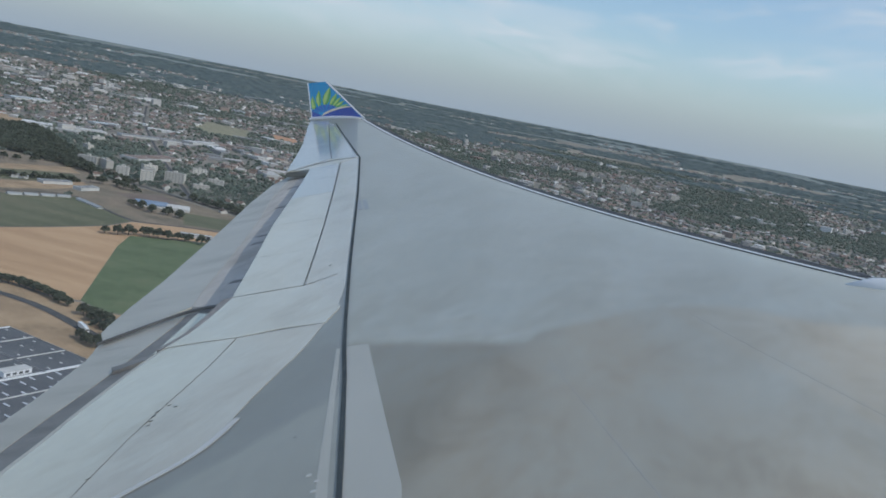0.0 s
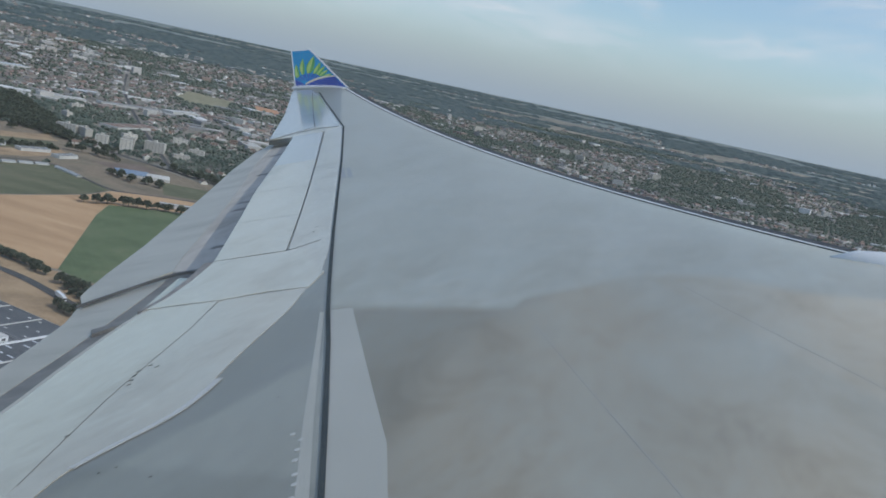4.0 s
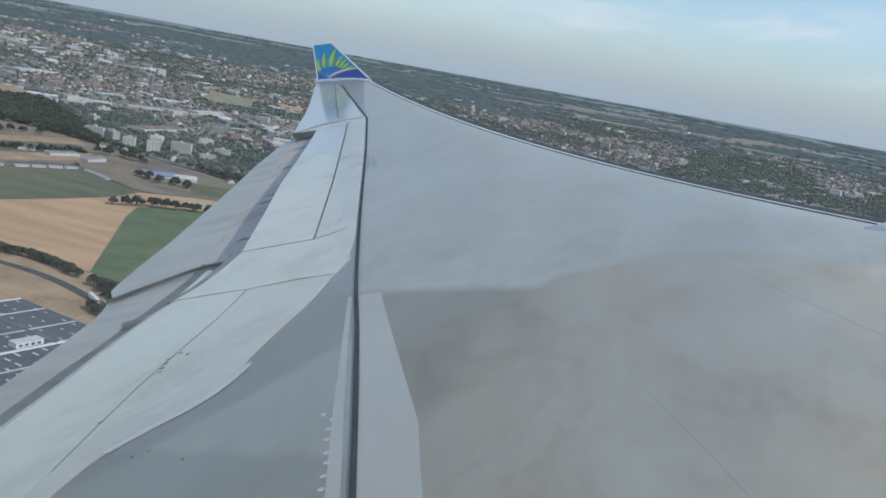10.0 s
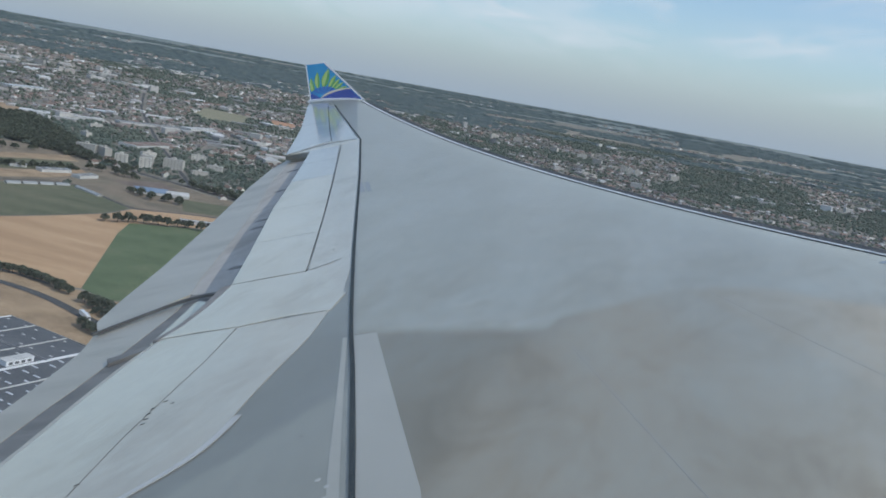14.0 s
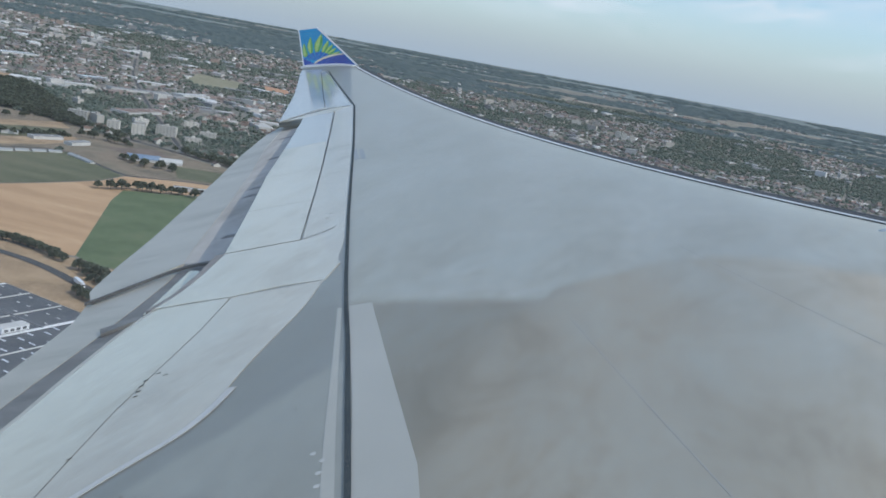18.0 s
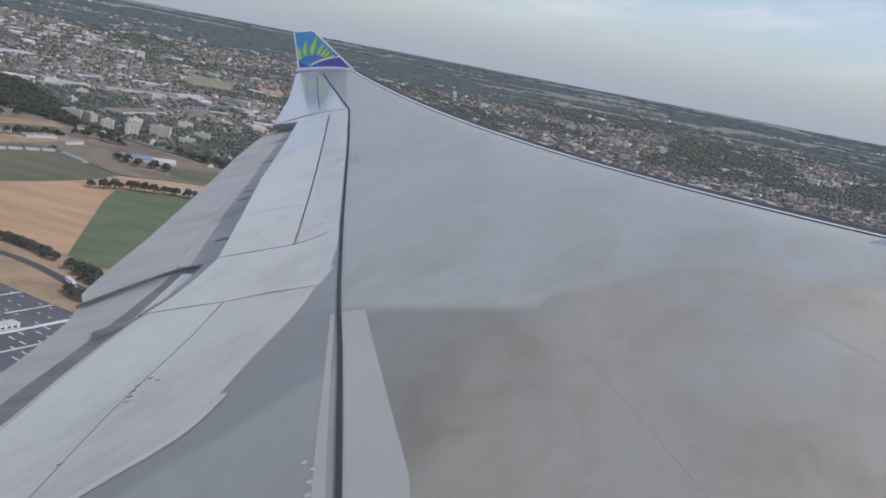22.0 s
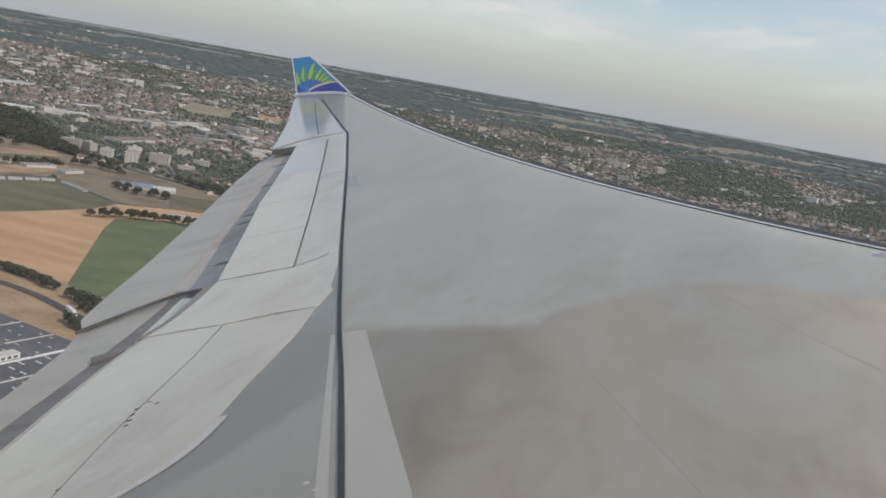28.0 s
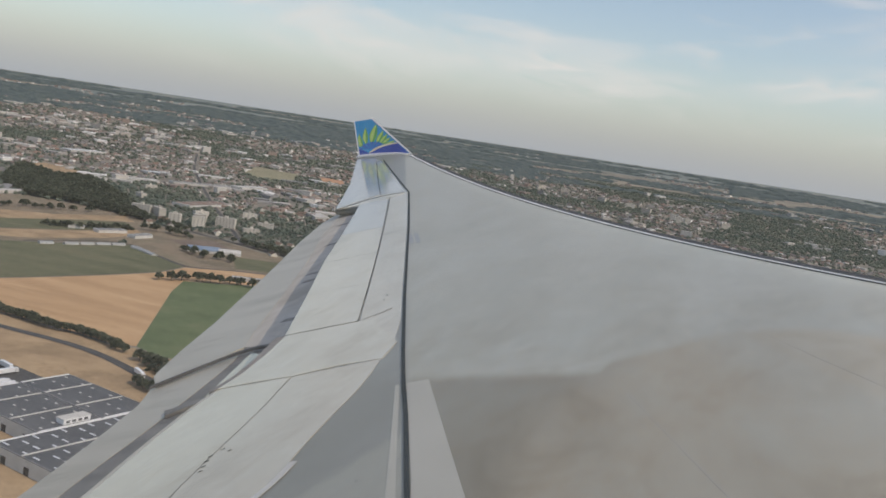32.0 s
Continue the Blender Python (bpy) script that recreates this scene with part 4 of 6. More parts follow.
def land_z(x, y):
    """The plain, rising far off to low wooded heights."""
    r = math.hypot(x, y)
    return -DEPTH + (188.0 * min(1.0, (r - 1800) / 3050) ** 1.6 if r > 1800 else 0.0)


def land_zs(x, y):
    r = np.hypot(x, y)
    return -DEPTH + 188.0 * np.clip((r - 1800) / 3050, 0, 1) ** 1.6


M_LAND = material("dry_suburban_ground", [(0.165, 0.165, 0.135), (0.215, 0.195, 0.158), (0.27, 0.232, 0.182)], 0.95, 0.012, fine=0.3)
M_GOLD = material("stubble_field", [(0.42, 0.262, 0.138), (0.48, 0.305, 0.163), (0.53, 0.35, 0.195)], 0.95, 0.02, fine=0.06, stretch=(0.4, 2.4, 1))
M_STRAW = material("dry_grass", [(0.28, 0.195, 0.112), (0.36, 0.25, 0.145), (0.43, 0.305, 0.18)], 0.95, 0.03, fine=0.15)
M_CROP = material("dark_green_crop", [(0.095, 0.10, 0.05), (0.12, 0.122, 0.063), (0.145, 0.135, 0.075)], 0.95, 0.02, fine=0.15, stretch=(0.4, 2.0, 1))
M_MEADOW = material("green_meadow", [(0.088, 0.122, 0.052), (0.108, 0.143, 0.063), (0.135, 0.158, 0.075)], 0.95, 0.03, fine=0.15)
M_BROWN = material("dry_fallow_land", [(0.15, 0.125, 0.085), (0.24, 0.185, 0.125), (0.19, 0.16, 0.105)], 0.95, 0.02, fine=0.25)
M_TURNED = material("turned_soil", [(0.15, 0.11, 0.085), (0.20, 0.15, 0.115)], 0.95, 0.03, fine=0.2)
# horizon haze is mixed into these pale blue-grey colours
M_PLAIN = material("hazed_far_farmland", [(0.155, 0.19, 0.182), (0.185, 0.215, 0.20), (0.225, 0.24, 0.215)], 0.95, 0.005, fine=0.12)
M_CLAY = material("orange_clay_ground", [(0.42, 0.23, 0.13), (0.50, 0.29, 0.17)], 0.95, 0.05, fine=0.1)
M_ASPHALT = material("asphalt", [(0.06, 0.06, 0.06), (0.085, 0.083, 0.08)], 0.9, 0.2, fine=0.15)
M_FOREST = material("forest_floor", [(0.095, 0.115, 0.10), (0.11, 0.13, 0.11)], 0.95, 0.02, fine=0.3)
# bluish cast of the distance is part of the canopy colour
M_FARLEAF = material("hazed_far_woodland", [(0.05, 0.074, 0.076), (0.068, 0.094, 0.092), (0.10, 0.125, 0.112)], 0.9, 0.03, fine=0.5)
M_LEAF = material("tree_leaves", [(0.115, 0.128, 0.082), (0.13, 0.143, 0.095), (0.15, 0.16, 0.11)], 0.85, 0.05, island=0.3)
# town crowns: lifted and blued in colour to stand for air haze
M_GARDEN = material("hazed_garden_leaves", [(0.15, 0.192, 0.155), (0.18, 0.214, 0.168), (0.21, 0.236, 0.182)], 0.85, 0.01, island=0.25)
leafy(M_LEAF, 0.6)
leafy(M_GARDEN, 0.5)
M_BARK = material("bark", [(0.06, 0.05, 0.04), (0.10, 0.085, 0.07)], 0.9, 3.0)
M_WALLS = by_island("house_walls", [(0.32, 0.28, 0.245), (0.37, 0.335, 0.30), (0.28, 0.25, 0.22), (0.82, 0.80, 0.77), (0.25, 0.225, 0.20), (0.50, 0.46, 0.41), (0.33, 0.295, 0.26), (0.86, 0.83, 0.79)])
M_ROOFS = by_island("house_roofs", [(0.225, 0.165, 0.14), (0.255, 0.175, 0.142), (0.21, 0.168, 0.147), (0.215, 0.205, 0.198), (0.285, 0.19, 0.15), (0.24, 0.215, 0.19), (0.36, 0.33, 0.29), (0.19, 0.178, 0.17)])
M_FLAT = by_island("flat_roofs", [(0.48, 0.465, 0.43), (0.34, 0.325, 0.30), (0.68, 0.67, 0.65), (0.25, 0.247, 0.24), (0.45, 0.415, 0.37), (0.50, 0.475, 0.44), (0.27, 0.21, 0.175)])
M_BLOCK = material("cream_render", [(0.52, 0.485, 0.42), (0.58, 0.55, 0.49)], 0.85, 0.05, per_object=0.22)
M_BLOCKROOF = material("roof_gravel", [(0.34, 0.32, 0.29), (0.44, 0.42, 0.38)], 0.95, 0.1)
M_PANES = material("curtained_windows", [(0.17, 0.165, 0.155), (0.24, 0.235, 0.22)], 0.3, 0.5)
M_GLASS = material("window_glass", [(0.03, 0.035, 0.04), (0.06, 0.065, 0.07)], 0.15, 0.3)
M_WALL = material("painted_wall", [(0.60, 0.56, 0.48), (0.70, 0.67, 0.60)], 0.85, 0.2, per_object=0.2)
M_TILE = material("clay_roof_tiles", [(0.15, 0.105, 0.08), (0.21, 0.142, 0.108)], 0.85, 0.3, per_object=0.4, fine=0.15)
M_STEELROOF = material("dark_membrane_roof", [(0.085, 0.088, 0.092), (0.12, 0.122, 0.125)], 0.7, 0.03, fine=0.1)
M_EDGING = material("grey_roof_edging", [(0.20, 0.20, 0.20), (0.26, 0.26, 0.255)], 0.7, 0.2)
M_PALEGLASS = material("whitewashed_glass", [(0.28, 0.29, 0.285), (0.38, 0.39, 0.385)], 0.3, 0.4)
M_CONC = material("pale_concrete", [(0.48, 0.47, 0.44), (0.58, 0.57, 0.54)], 0.85, 0.1)
M_BLUEROOF = material("blue_sheet_roof", [(0.17, 0.24, 0.33), (0.23, 0.30, 0.39)], 0.8, 0.1, gloss=0.2)
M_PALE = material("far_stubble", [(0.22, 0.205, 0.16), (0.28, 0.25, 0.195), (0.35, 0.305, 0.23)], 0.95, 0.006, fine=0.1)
M_DRYGREEN = material("dry_yellow_grass", [(0.23, 0.215, 0.13), (0.28, 0.255, 0.165)], 0.95, 0.03, fine=0.15)


def ground_sheet():
    rr = np.r_[0, np.linspace(150, 1800, 10), np.linspace(1900, EDGE, 34)]
    na = 120
    verts = [(0, 0, -DEPTH)]
    for r in rr[1:]:
        for j in range(na):
            a = 2 * math.pi * j / na
            verts.append((r * math.cos(a), r * math.sin(a), land_z(r * math.cos(a), r * math.sin(a))))
    faces = [(0, 1 + j, 1 + (j + 1) % na) for j in range(na)]
    for i in range(len(rr) - 2):
        for j in range(na):
            p, q = 1 + i * na, 1 + (i + 1) * na
            faces.append((p + j, q + j, q + (j + 1) % na, p + (j + 1) % na))
    ob = mesh_object("ground", verts, faces, M_LAND, smooth=len(faces))
    return tagged(ob, "dry summer plain with gardens and scrub between houses", "ground", kind="structure")


ground_sheet()


def field(name, outline, mat, label, lift=0.3, cell=60.0):
    """A plot that lies on the land: its outline cut into cells so that it follows the slope."""
    bm = bmesh.new()
    bm.faces.new([bm.verts.new((x, y, 0)) for x, y in outline])
    xs, ys = [p[0] for p in outline], [p[1] for p in outline]
    if max(math.hypot(x, y) for x, y in outline) > 1750:
        for axis, lo, hi in ((0, min(xs), max(xs)), (1, min(ys), max(ys))):
            for c in np.arange(lo + cell, hi, cell):
                no = (1, 0, 0) if axis == 0 else (0, 1, 0)
                co = (c, 0, 0) if axis == 0 else (0, c, 0)
                bmesh.ops.bisect_plane(bm, geom=bm.verts[:] + bm.edges[:] + bm.faces[:], plane_co=co, plane_no=no)
    for v in bm.verts:
        v.co.z = land_z(v.co.x, v.co.y) + lift
    bmesh.ops.recalc_face_normals(bm, faces=bm.faces)
    for f in bm.faces:
        if f.normal.z < 0:
            f.normal_flip()
    me = bpy.data.meshes.new(name)
    bm.to_mesh(me)
    bm.free()
    me.materials.append(mat)
    return tagged(new(name, me), label, "field", kind="structure")


FIELDS = {
    "gold": [(-680, 560), (-614, 714), (-586, 789), (-568, 857), (-571, 907), (-530, 943), (-483, 977), (-454, 884), (-472, 893), (-528, 838), (-505, 783), (-404, 588), (-423, 582), (-477, 588), (-560, 592)],
    "crop": [(-684, 560), (-617, 716), (-589, 791), (-571, 858), (-574, 908), (-643, 944), (-690, 973), (-718, 917), (-760, 860), (-860, 720), (-900, 560)],
    "meadow": [(-504.6, 783), (-527, 837), (-470, 888), (-452, 880), (-400, 870), (-300, 600), (-338, 592), (-375, 577), (-403.6, 588)],
    "strip": [(-900, 470), (-680, 556), (-560, 588), (-477, 584), (-423, 578), (-401, 583), (-375, 574), (-338, 590), (-250, 600), (-250, 450), (-420, 400), (-800, 330)],
    "brown": [(-690, 977), (-643, 948), (-573, 912), (-530, 947), (-483, 981), (-440, 985), (-430, 1060), (-600, 1110), (-667, 1140), (-760, 1150), (-860, 1190), (-960, 1205), (-1060, 1190), (-1100, 1000), (-904, 560), (-860, 724), (-764, 862), (-720, 920)],
}
field("field", FIELDS["gold"], M_GOLD, "harvested golden stubble field with tractor lines", 0.30)
field("field", FIELDS["crop"], M_CROP, "dark green crop field beside the stubble", 0.30)
field("field", FIELDS["meadow"], M_MEADOW, "bright green meadow beside the stubble", 0.32)
field("field", FIELDS["strip"], M_STRAW, "dry straw-coloured grass along the road", 0.28)
field("field", FIELDS["brown"], M_BROWN, "brown fallow land at the edge of town", 0.26)
field("field", [(-345, 470), (-200, 300), (-700, 200), (-900, 330), (-420, 400)], M_STRAW, "dry grass beside the warehouse", 0.24)
field("field", [(-975, 1010), (-900, 1080), (-859, 1183), (-813, 1146), (-849, 1084), (-900, 950)], M_STRAW, "straw-coloured strip of dry land by the wood", 0.42)
field("field", [(-900, 945), (-846, 1082), (-815, 1128), (-770, 1090), (-790, 1000), (-850, 880)], M_CROP, "dull green strip of rough grass", 0.42)
field("field", [(-785, 996), (-765, 1085), (-735, 1060), (-737, 985), (-770, 890), (-830, 830), (-845, 875)], M_STRAW, "dry yellow strip beside the gardens", 0.44)
field("field", [(-584, 1034), (-525, 1056), (-485, 985), (-538, 960)], M_CROP, "dull green paddock beside the hall", 0.42)
field("field", [(-700, 1060), (-668, 1125), (-615, 1082), (-640, 1035)], M_TURNED, "dark bare soil beside the hall", 0.42)

# roads
def ribbon(name, line, width, mat, label, lift):
    p = np.asarray(line, float)
    t = np.gradient(p, axis=0)
    t /= np.linalg.norm(t, axis=1)[:, None]
    s = np.stack([-t[:, 1], t[:, 0]], 1) * width / 2
    verts = [(x, y, land_z(x, y) + lift) for x, y in p + s] + [(x, y, land_z(x, y) + lift) for x, y in p - s]
    n = len(p)
    faces = [(i, n + i, n + i + 1, i + 1) for i in range(n - 1)]
    ob = mesh_object(name, verts, faces, mat)
    return tagged(ob, label, "road", kind="structure")


def curve_line(points, n=24):
    """A smooth line through the points."""
    p = np.asarray(points, float)
    d = np.r_[0, np.cumsum(np.linalg.norm(np.diff(p, axis=0), axis=1))]
    out = []
    for t in np.linspace(0, d[-1], n):
        out.append((np.interp(t, d, p[:, 0]), np.interp(t, d, p[:, 1])))
    q = np.asarray(out)
    for _ in range(3):
        q[1:-1] = (q[:-2] + 2 * q[1:-1] + q[2:]) / 4
    return q


ROADS = [
    ([(-1100, 440), (-700, 530), (-560, 560), (-472, 556), (-433, 560), (-400, 550), (-373, 538), (-351, 523), (-320, 512), (-250, 500)], 8, 0.55),
    ([(-1250, 1240), (-1000, 1240), (-860, 1200), (-740, 1165), (-600, 1125), (-420, 1075), (-300, 1060)], 7, 0.55),
    ([(-640, 1152), (-900, 1500), (-1300, 2050), (-1700, 2700)], 6, 0.6),
    ([(-1700, 1700), (-1100, 1760), (-700, 1900), (-300, 2300)], 9, 0.6),
    ([(-760, 868), (-722, 967), (-690, 977), (-640, 946), (-573, 910), (-520, 952), (-440, 990)], 4, 0.5),
]
for line, width, lift in ROADS:
    ribbon("road", curve_line(line, 40), width, M_ASPHALT, "grey asphalt road between fields and houses", lift)

# ---- trees ----
rng = np.random.default_rng(7)


def crown_cloud(centres, radii, heights, per, level=0.0):
    """Crowns made of many small tilted leaf sheets, uneven and open; all in one mesh."""
    n = len(centres)
    d = rng.normal(size=(n, per, 3))
    d /= np.linalg.norm(d, axis=2)[:, :, None]
    d[:, :, 2] = np.abs(d[:, :, 2]) * 1.25 - 0.35
    rad = rng.uniform(0.55, 1.08, (n, per, 1))
    pos = d * rad * np.stack([radii, radii, heights * 0.5], 1)[:, None, :]
    pos = pos + centres[:, None, :] + np.stack([0 * radii, 0 * radii, heights * 0.5], 1)[:, None, :]
    a = rng.normal(size=(n, per, 3))
    b = rng.normal(size=(n, per, 3))
    a[:, :, 2] *= 1 - level
    b[:, :, 2] *= 1 - level
    a /= np.linalg.norm(a, axis=2)[:, :, None]
    b -= a * (a * b).sum(2)[:, :, None]
    b /= np.linalg.norm(b, axis=2)[:, :, None]
    size = (radii[:, None, None] * rng.uniform(0.34, 0.62, (n, per, 1)))
    quad = np.stack([pos - a * size, pos - b * size * 0.8, pos + a * size, pos + b * size * 0.8], 2)
    verts = quad.reshape(-1, 3)
    faces = np.arange(len(verts)).reshape(-1, 4)
    return verts, faces


def quick_mesh(name, verts, faces, mats, face_mats=None):
    """A large mesh from arrays of corners and of faces with equal corner counts."""
    me = bpy.data.meshes.new(name)
    me.vertices.add(len(verts))
    me.vertices.foreach_set("co", np.asarray(verts, np.float32).ravel())
    k = faces.shape[1]
    me.loops.add(faces.size)
    me.loops.foreach_set("vertex_index", faces.astype(np.int32).ravel())
    me.polygons.add(len(faces))
    me.polygons.foreach_set("loop_start", np.arange(0, faces.size, k, dtype=np.int32))
    me.polygons.foreach_set("loop_total", np.full(len(faces), k, np.int32))
    me.polygons.foreach_set("use_smooth", np.zeros(len(faces), bool))
    for m in mats:
        me.materials.append(m)
    if face_mats is not None:
        me.polygons.foreach_set("material_index", np.asarray(face_mats, np.int32))
    me.update(calc_edges=True)
    me.validate()
    return new(name, me)


def wood(name, xs, ys, radii, heights, per, label, category="woodland", leaf=None, level=0.0):
    c = np.stack([xs, ys, land_zs(xs, ys) + 0.2], 1)
    v, f = crown_cloud(c, radii, heights, per, level)
    return tagged(quick_mesh(name, v, f, [leaf or M_LEAF]), label, category, kind="stuff")


def tree(height, radius, per):
    """One broad-leaved tree: tapered trunk, limbs, and a crown of leaf sheets."""
    root = new("tree")
    bm = bmesh.new()
    bmesh.ops.create_cone(bm, cap_ends=True, segments=7, radius1=0.05 * radius + 0.15, radius2=0.1, depth=height * 0.6, matrix=Matrix.Translation((0, 0, height * 0.3)))
    for i in range(4):
        a = 2 * math.pi * i / 4 + 0.4
        m = Matrix.Translation((0.35 * radius * math.cos(a), 0.35 * radius * math.sin(a), height * 0.48)) @ Matrix.Rotation(a, 4, "Z") @ Matrix.Rotation(radians(50), 4, "Y")
        bmesh.ops.create_cone(bm, cap_ends=True, segments=5, radius1=0.14, radius2=0.05, depth=radius * 0.9, matrix=m)
    part("trunk", bm, M_BARK, root)
    v, f = crown_cloud(np.array([[0, 0, height * 0.18]]), np.array([radius]), np.array([height * 0.82]), per, 0.45)
    crown = quick_mesh("crown", v, f, [M_LEAF])
    crown.parent = root
    return root


TREE_KINDS = [tree(8.0, 4.2, 80), tree(10.0, 4.6, 90), tree(6.5, 3.6, 70)]
for k, t in enumerate(TREE_KINDS):
    tagged(t, ("round dark green broad-leaved tree", "tall dark green broad-leaved tree", "low spreading green tree")[k], "tree", group="trees along the fields")


def plant(k, x, y):
    m = pose(x, y, land_z(x, y) + 0.2, 0, 0, rng.uniform(0, 360))
    return copy_thing(TREE_KINDS[k], m)


# a dense hedge row along the field, and looser rows and groups
def row_of_trees(line, gap, jitter, kinds=(0, 1, 2)):
    p = resample(line, int(np.linalg.norm(np.diff(np.asarray(line, float), axis=0), axis=1).sum() / gap))
    for x, y in p:
        plant(int(rng.choice(kinds)), x + rng.normal() * jitter, y + rng.normal() * jitter)


row_of_trees([(-600, 588), (-520, 590), (-474, 582), (-451, 584), (-425, 579)], 3.4, 1.0, (2, 2, 2, 0))
row_of_trees([(-418, 576), (-408, 572), (-400, 568)], 6.0, 1.0, (2,))
row_of_trees([(-380, 560), (-366, 551)], 7.0, 1.5, (2, 0))
row_of_trees([(-346, 512), (-330, 504)], 7.0, 1.5)
row_of_trees([(-533, 838), (-518, 853), (-501, 863), (-488, 871), (-470, 878), (-462, 882)], 8.0, 2.5)
row_of_trees([(-440, 960), (-400, 990), (-360, 1000)], 9.0, 3.0)
row_of_trees([(-640, 1010), (-600, 985), (-560, 1000)], 9.0, 4.0)
row_of_trees([(-760, 1100), (-720, 1110), (-690, 1100)], 9.0, 4.0)
row_of_trees([(-640, 1146), (-560, 1115), (-470, 1090)], 9.0, 3.0)
row_of_trees([(-1000, 1000), (-960, 1090), (-900, 1160)], 10.0, 4.0)


def belt(line, width, n, label):
    """A belt of trees and scrub along a line."""
    p = resample(line, n - 1)
    x, y = p[:, 0] + rng.normal(0, width, n), p[:, 1] + rng.normal(0, width, n)
    wood("tree_belt", x, y, rng.uniform(2.5, 5.0, n), rng.uniform(4, 10, n), 40, label, "trees", None, 0.45)


belt([(-930, 1215), (-860, 1195), (-800, 1180), (-740, 1160)], 8, 110, "dark belt of trees between fallow land and town")
belt([(-835, 985), (-800, 1020), (-770, 1075)], 5, 40, "low scrub across the fallow land")
belt([(-430, 1085), (-520, 1120), (-600, 1140)], 8, 70, "trees along the lane at the edge of town")
belt([(-372, 562), (-350, 548), (-334, 528)], 3, 16, "bushes beside the road")
TREE_KINDS[0].matrix_basis = pose(-545, 820, land_z(-545, 820) + 0.2)
TREE_KINDS[1].matrix_basis = pose(-536, 828, land_z(-536, 828) + 0.2)
TREE_KINDS[2].matrix_basis = pose(-529, 846, land_z(-529, 846) + 0.2)

# ---- buildings near the fields ----
def box(bm, x0, y0, z0, x1, y1, z1):
    m = Matrix.Translation(((x0 + x1) / 2, (y0 + y1) / 2, (z0 + z1) / 2)) @ Matrix.Diagonal((x1 - x0, y1 - y0, z1 - z0, 1))
    bmesh.ops.create_cube(bm, size=1, matrix=m)


def boxed(name, parent, mat, dims, label=""):
    bm = bmesh.new()
    box(bm, *dims)
    return part(name, bm, mat, parent, label)


def apartment_block(length, depth, floors, label):
    """A slab block: body, parapet, lift house, and a band of windows for each floor on its two long sides."""
    root = new("apartment_block")
    h = floors * 2.9 + 1
    boxed("body", root, M_BLOCK, (-length / 2, -depth / 2, 0, length / 2, depth / 2, h))
    boxed("roof", root, M_BLOCKROOF, (-length / 2 + 0.4, -depth / 2 + 0.4, h, length / 2 - 0.4, depth / 2 - 0.4, h + 0.15))
    boxed("lift_house", root, M_BLOCK, (-2.5, -2, h + 0.15, 2.5, 2, h + 2.8))
    bm = bmesh.new()
    n = max(2, int(length / 5))
    for s in (-1, 1):
        for f in range(floors):
            z = 1.6 + f * 2.9
            for i in range(n):
                x = -length / 2 + (i + 0.5) * length / n
                box(bm, x - 0.8, s * depth / 2 - 0.06, z, x + 0.8, s * depth / 2 + 0.06, z + 1.25)
    tagged(part("window_grid", bm, M_PANES, root, "rows of dark windows"), kind="stuff")
    return tagged(root, label, "apartment block", group="apartment blocks at the edge of town")


def put(ob, x, y, turn):
    ob.matrix_basis = pose(x, y, land_z(x, y) + 0.1, 0, 0, turn)
    return ob


def copies(ob, places):
    for x, y, a in places:
        copy_thing(ob, pose(x, y, land_z(x, y) + 0.1, 0, 0, a))


tower = put(apartment_block(17, 14, 6, "tall cream apartment tower beside trees"), -774, 1187, 25)
copies(tower, ((-744, 1202, 30), (-757, 1228, 25), (-150, 2900, 10), (-125, 2880, 20), (-172, 2940, 0)))
slab = put(apartment_block(30, 11, 5, "long cream apartment slab of five storeys"), -868, 1238, 12)
copies(slab, ((-838, 1240, -35), (-735, 1266, 15), (-15, 2942, 32), (-320, 3080, 10), (-420, 3120, -20), (-560, 3200, 15), (-640, 3180, 40), (-260, 3010, -15)))
low = put(apartment_block(24, 10, 3, "low cream apartment building of three storeys"), -676, 1240, 40)
copies(low, ((-700, 1330, 20), (-820, 1330, 60), (-1000, 1420, 150), (-780, 1420, 30), (-1080, 1560, 60)))


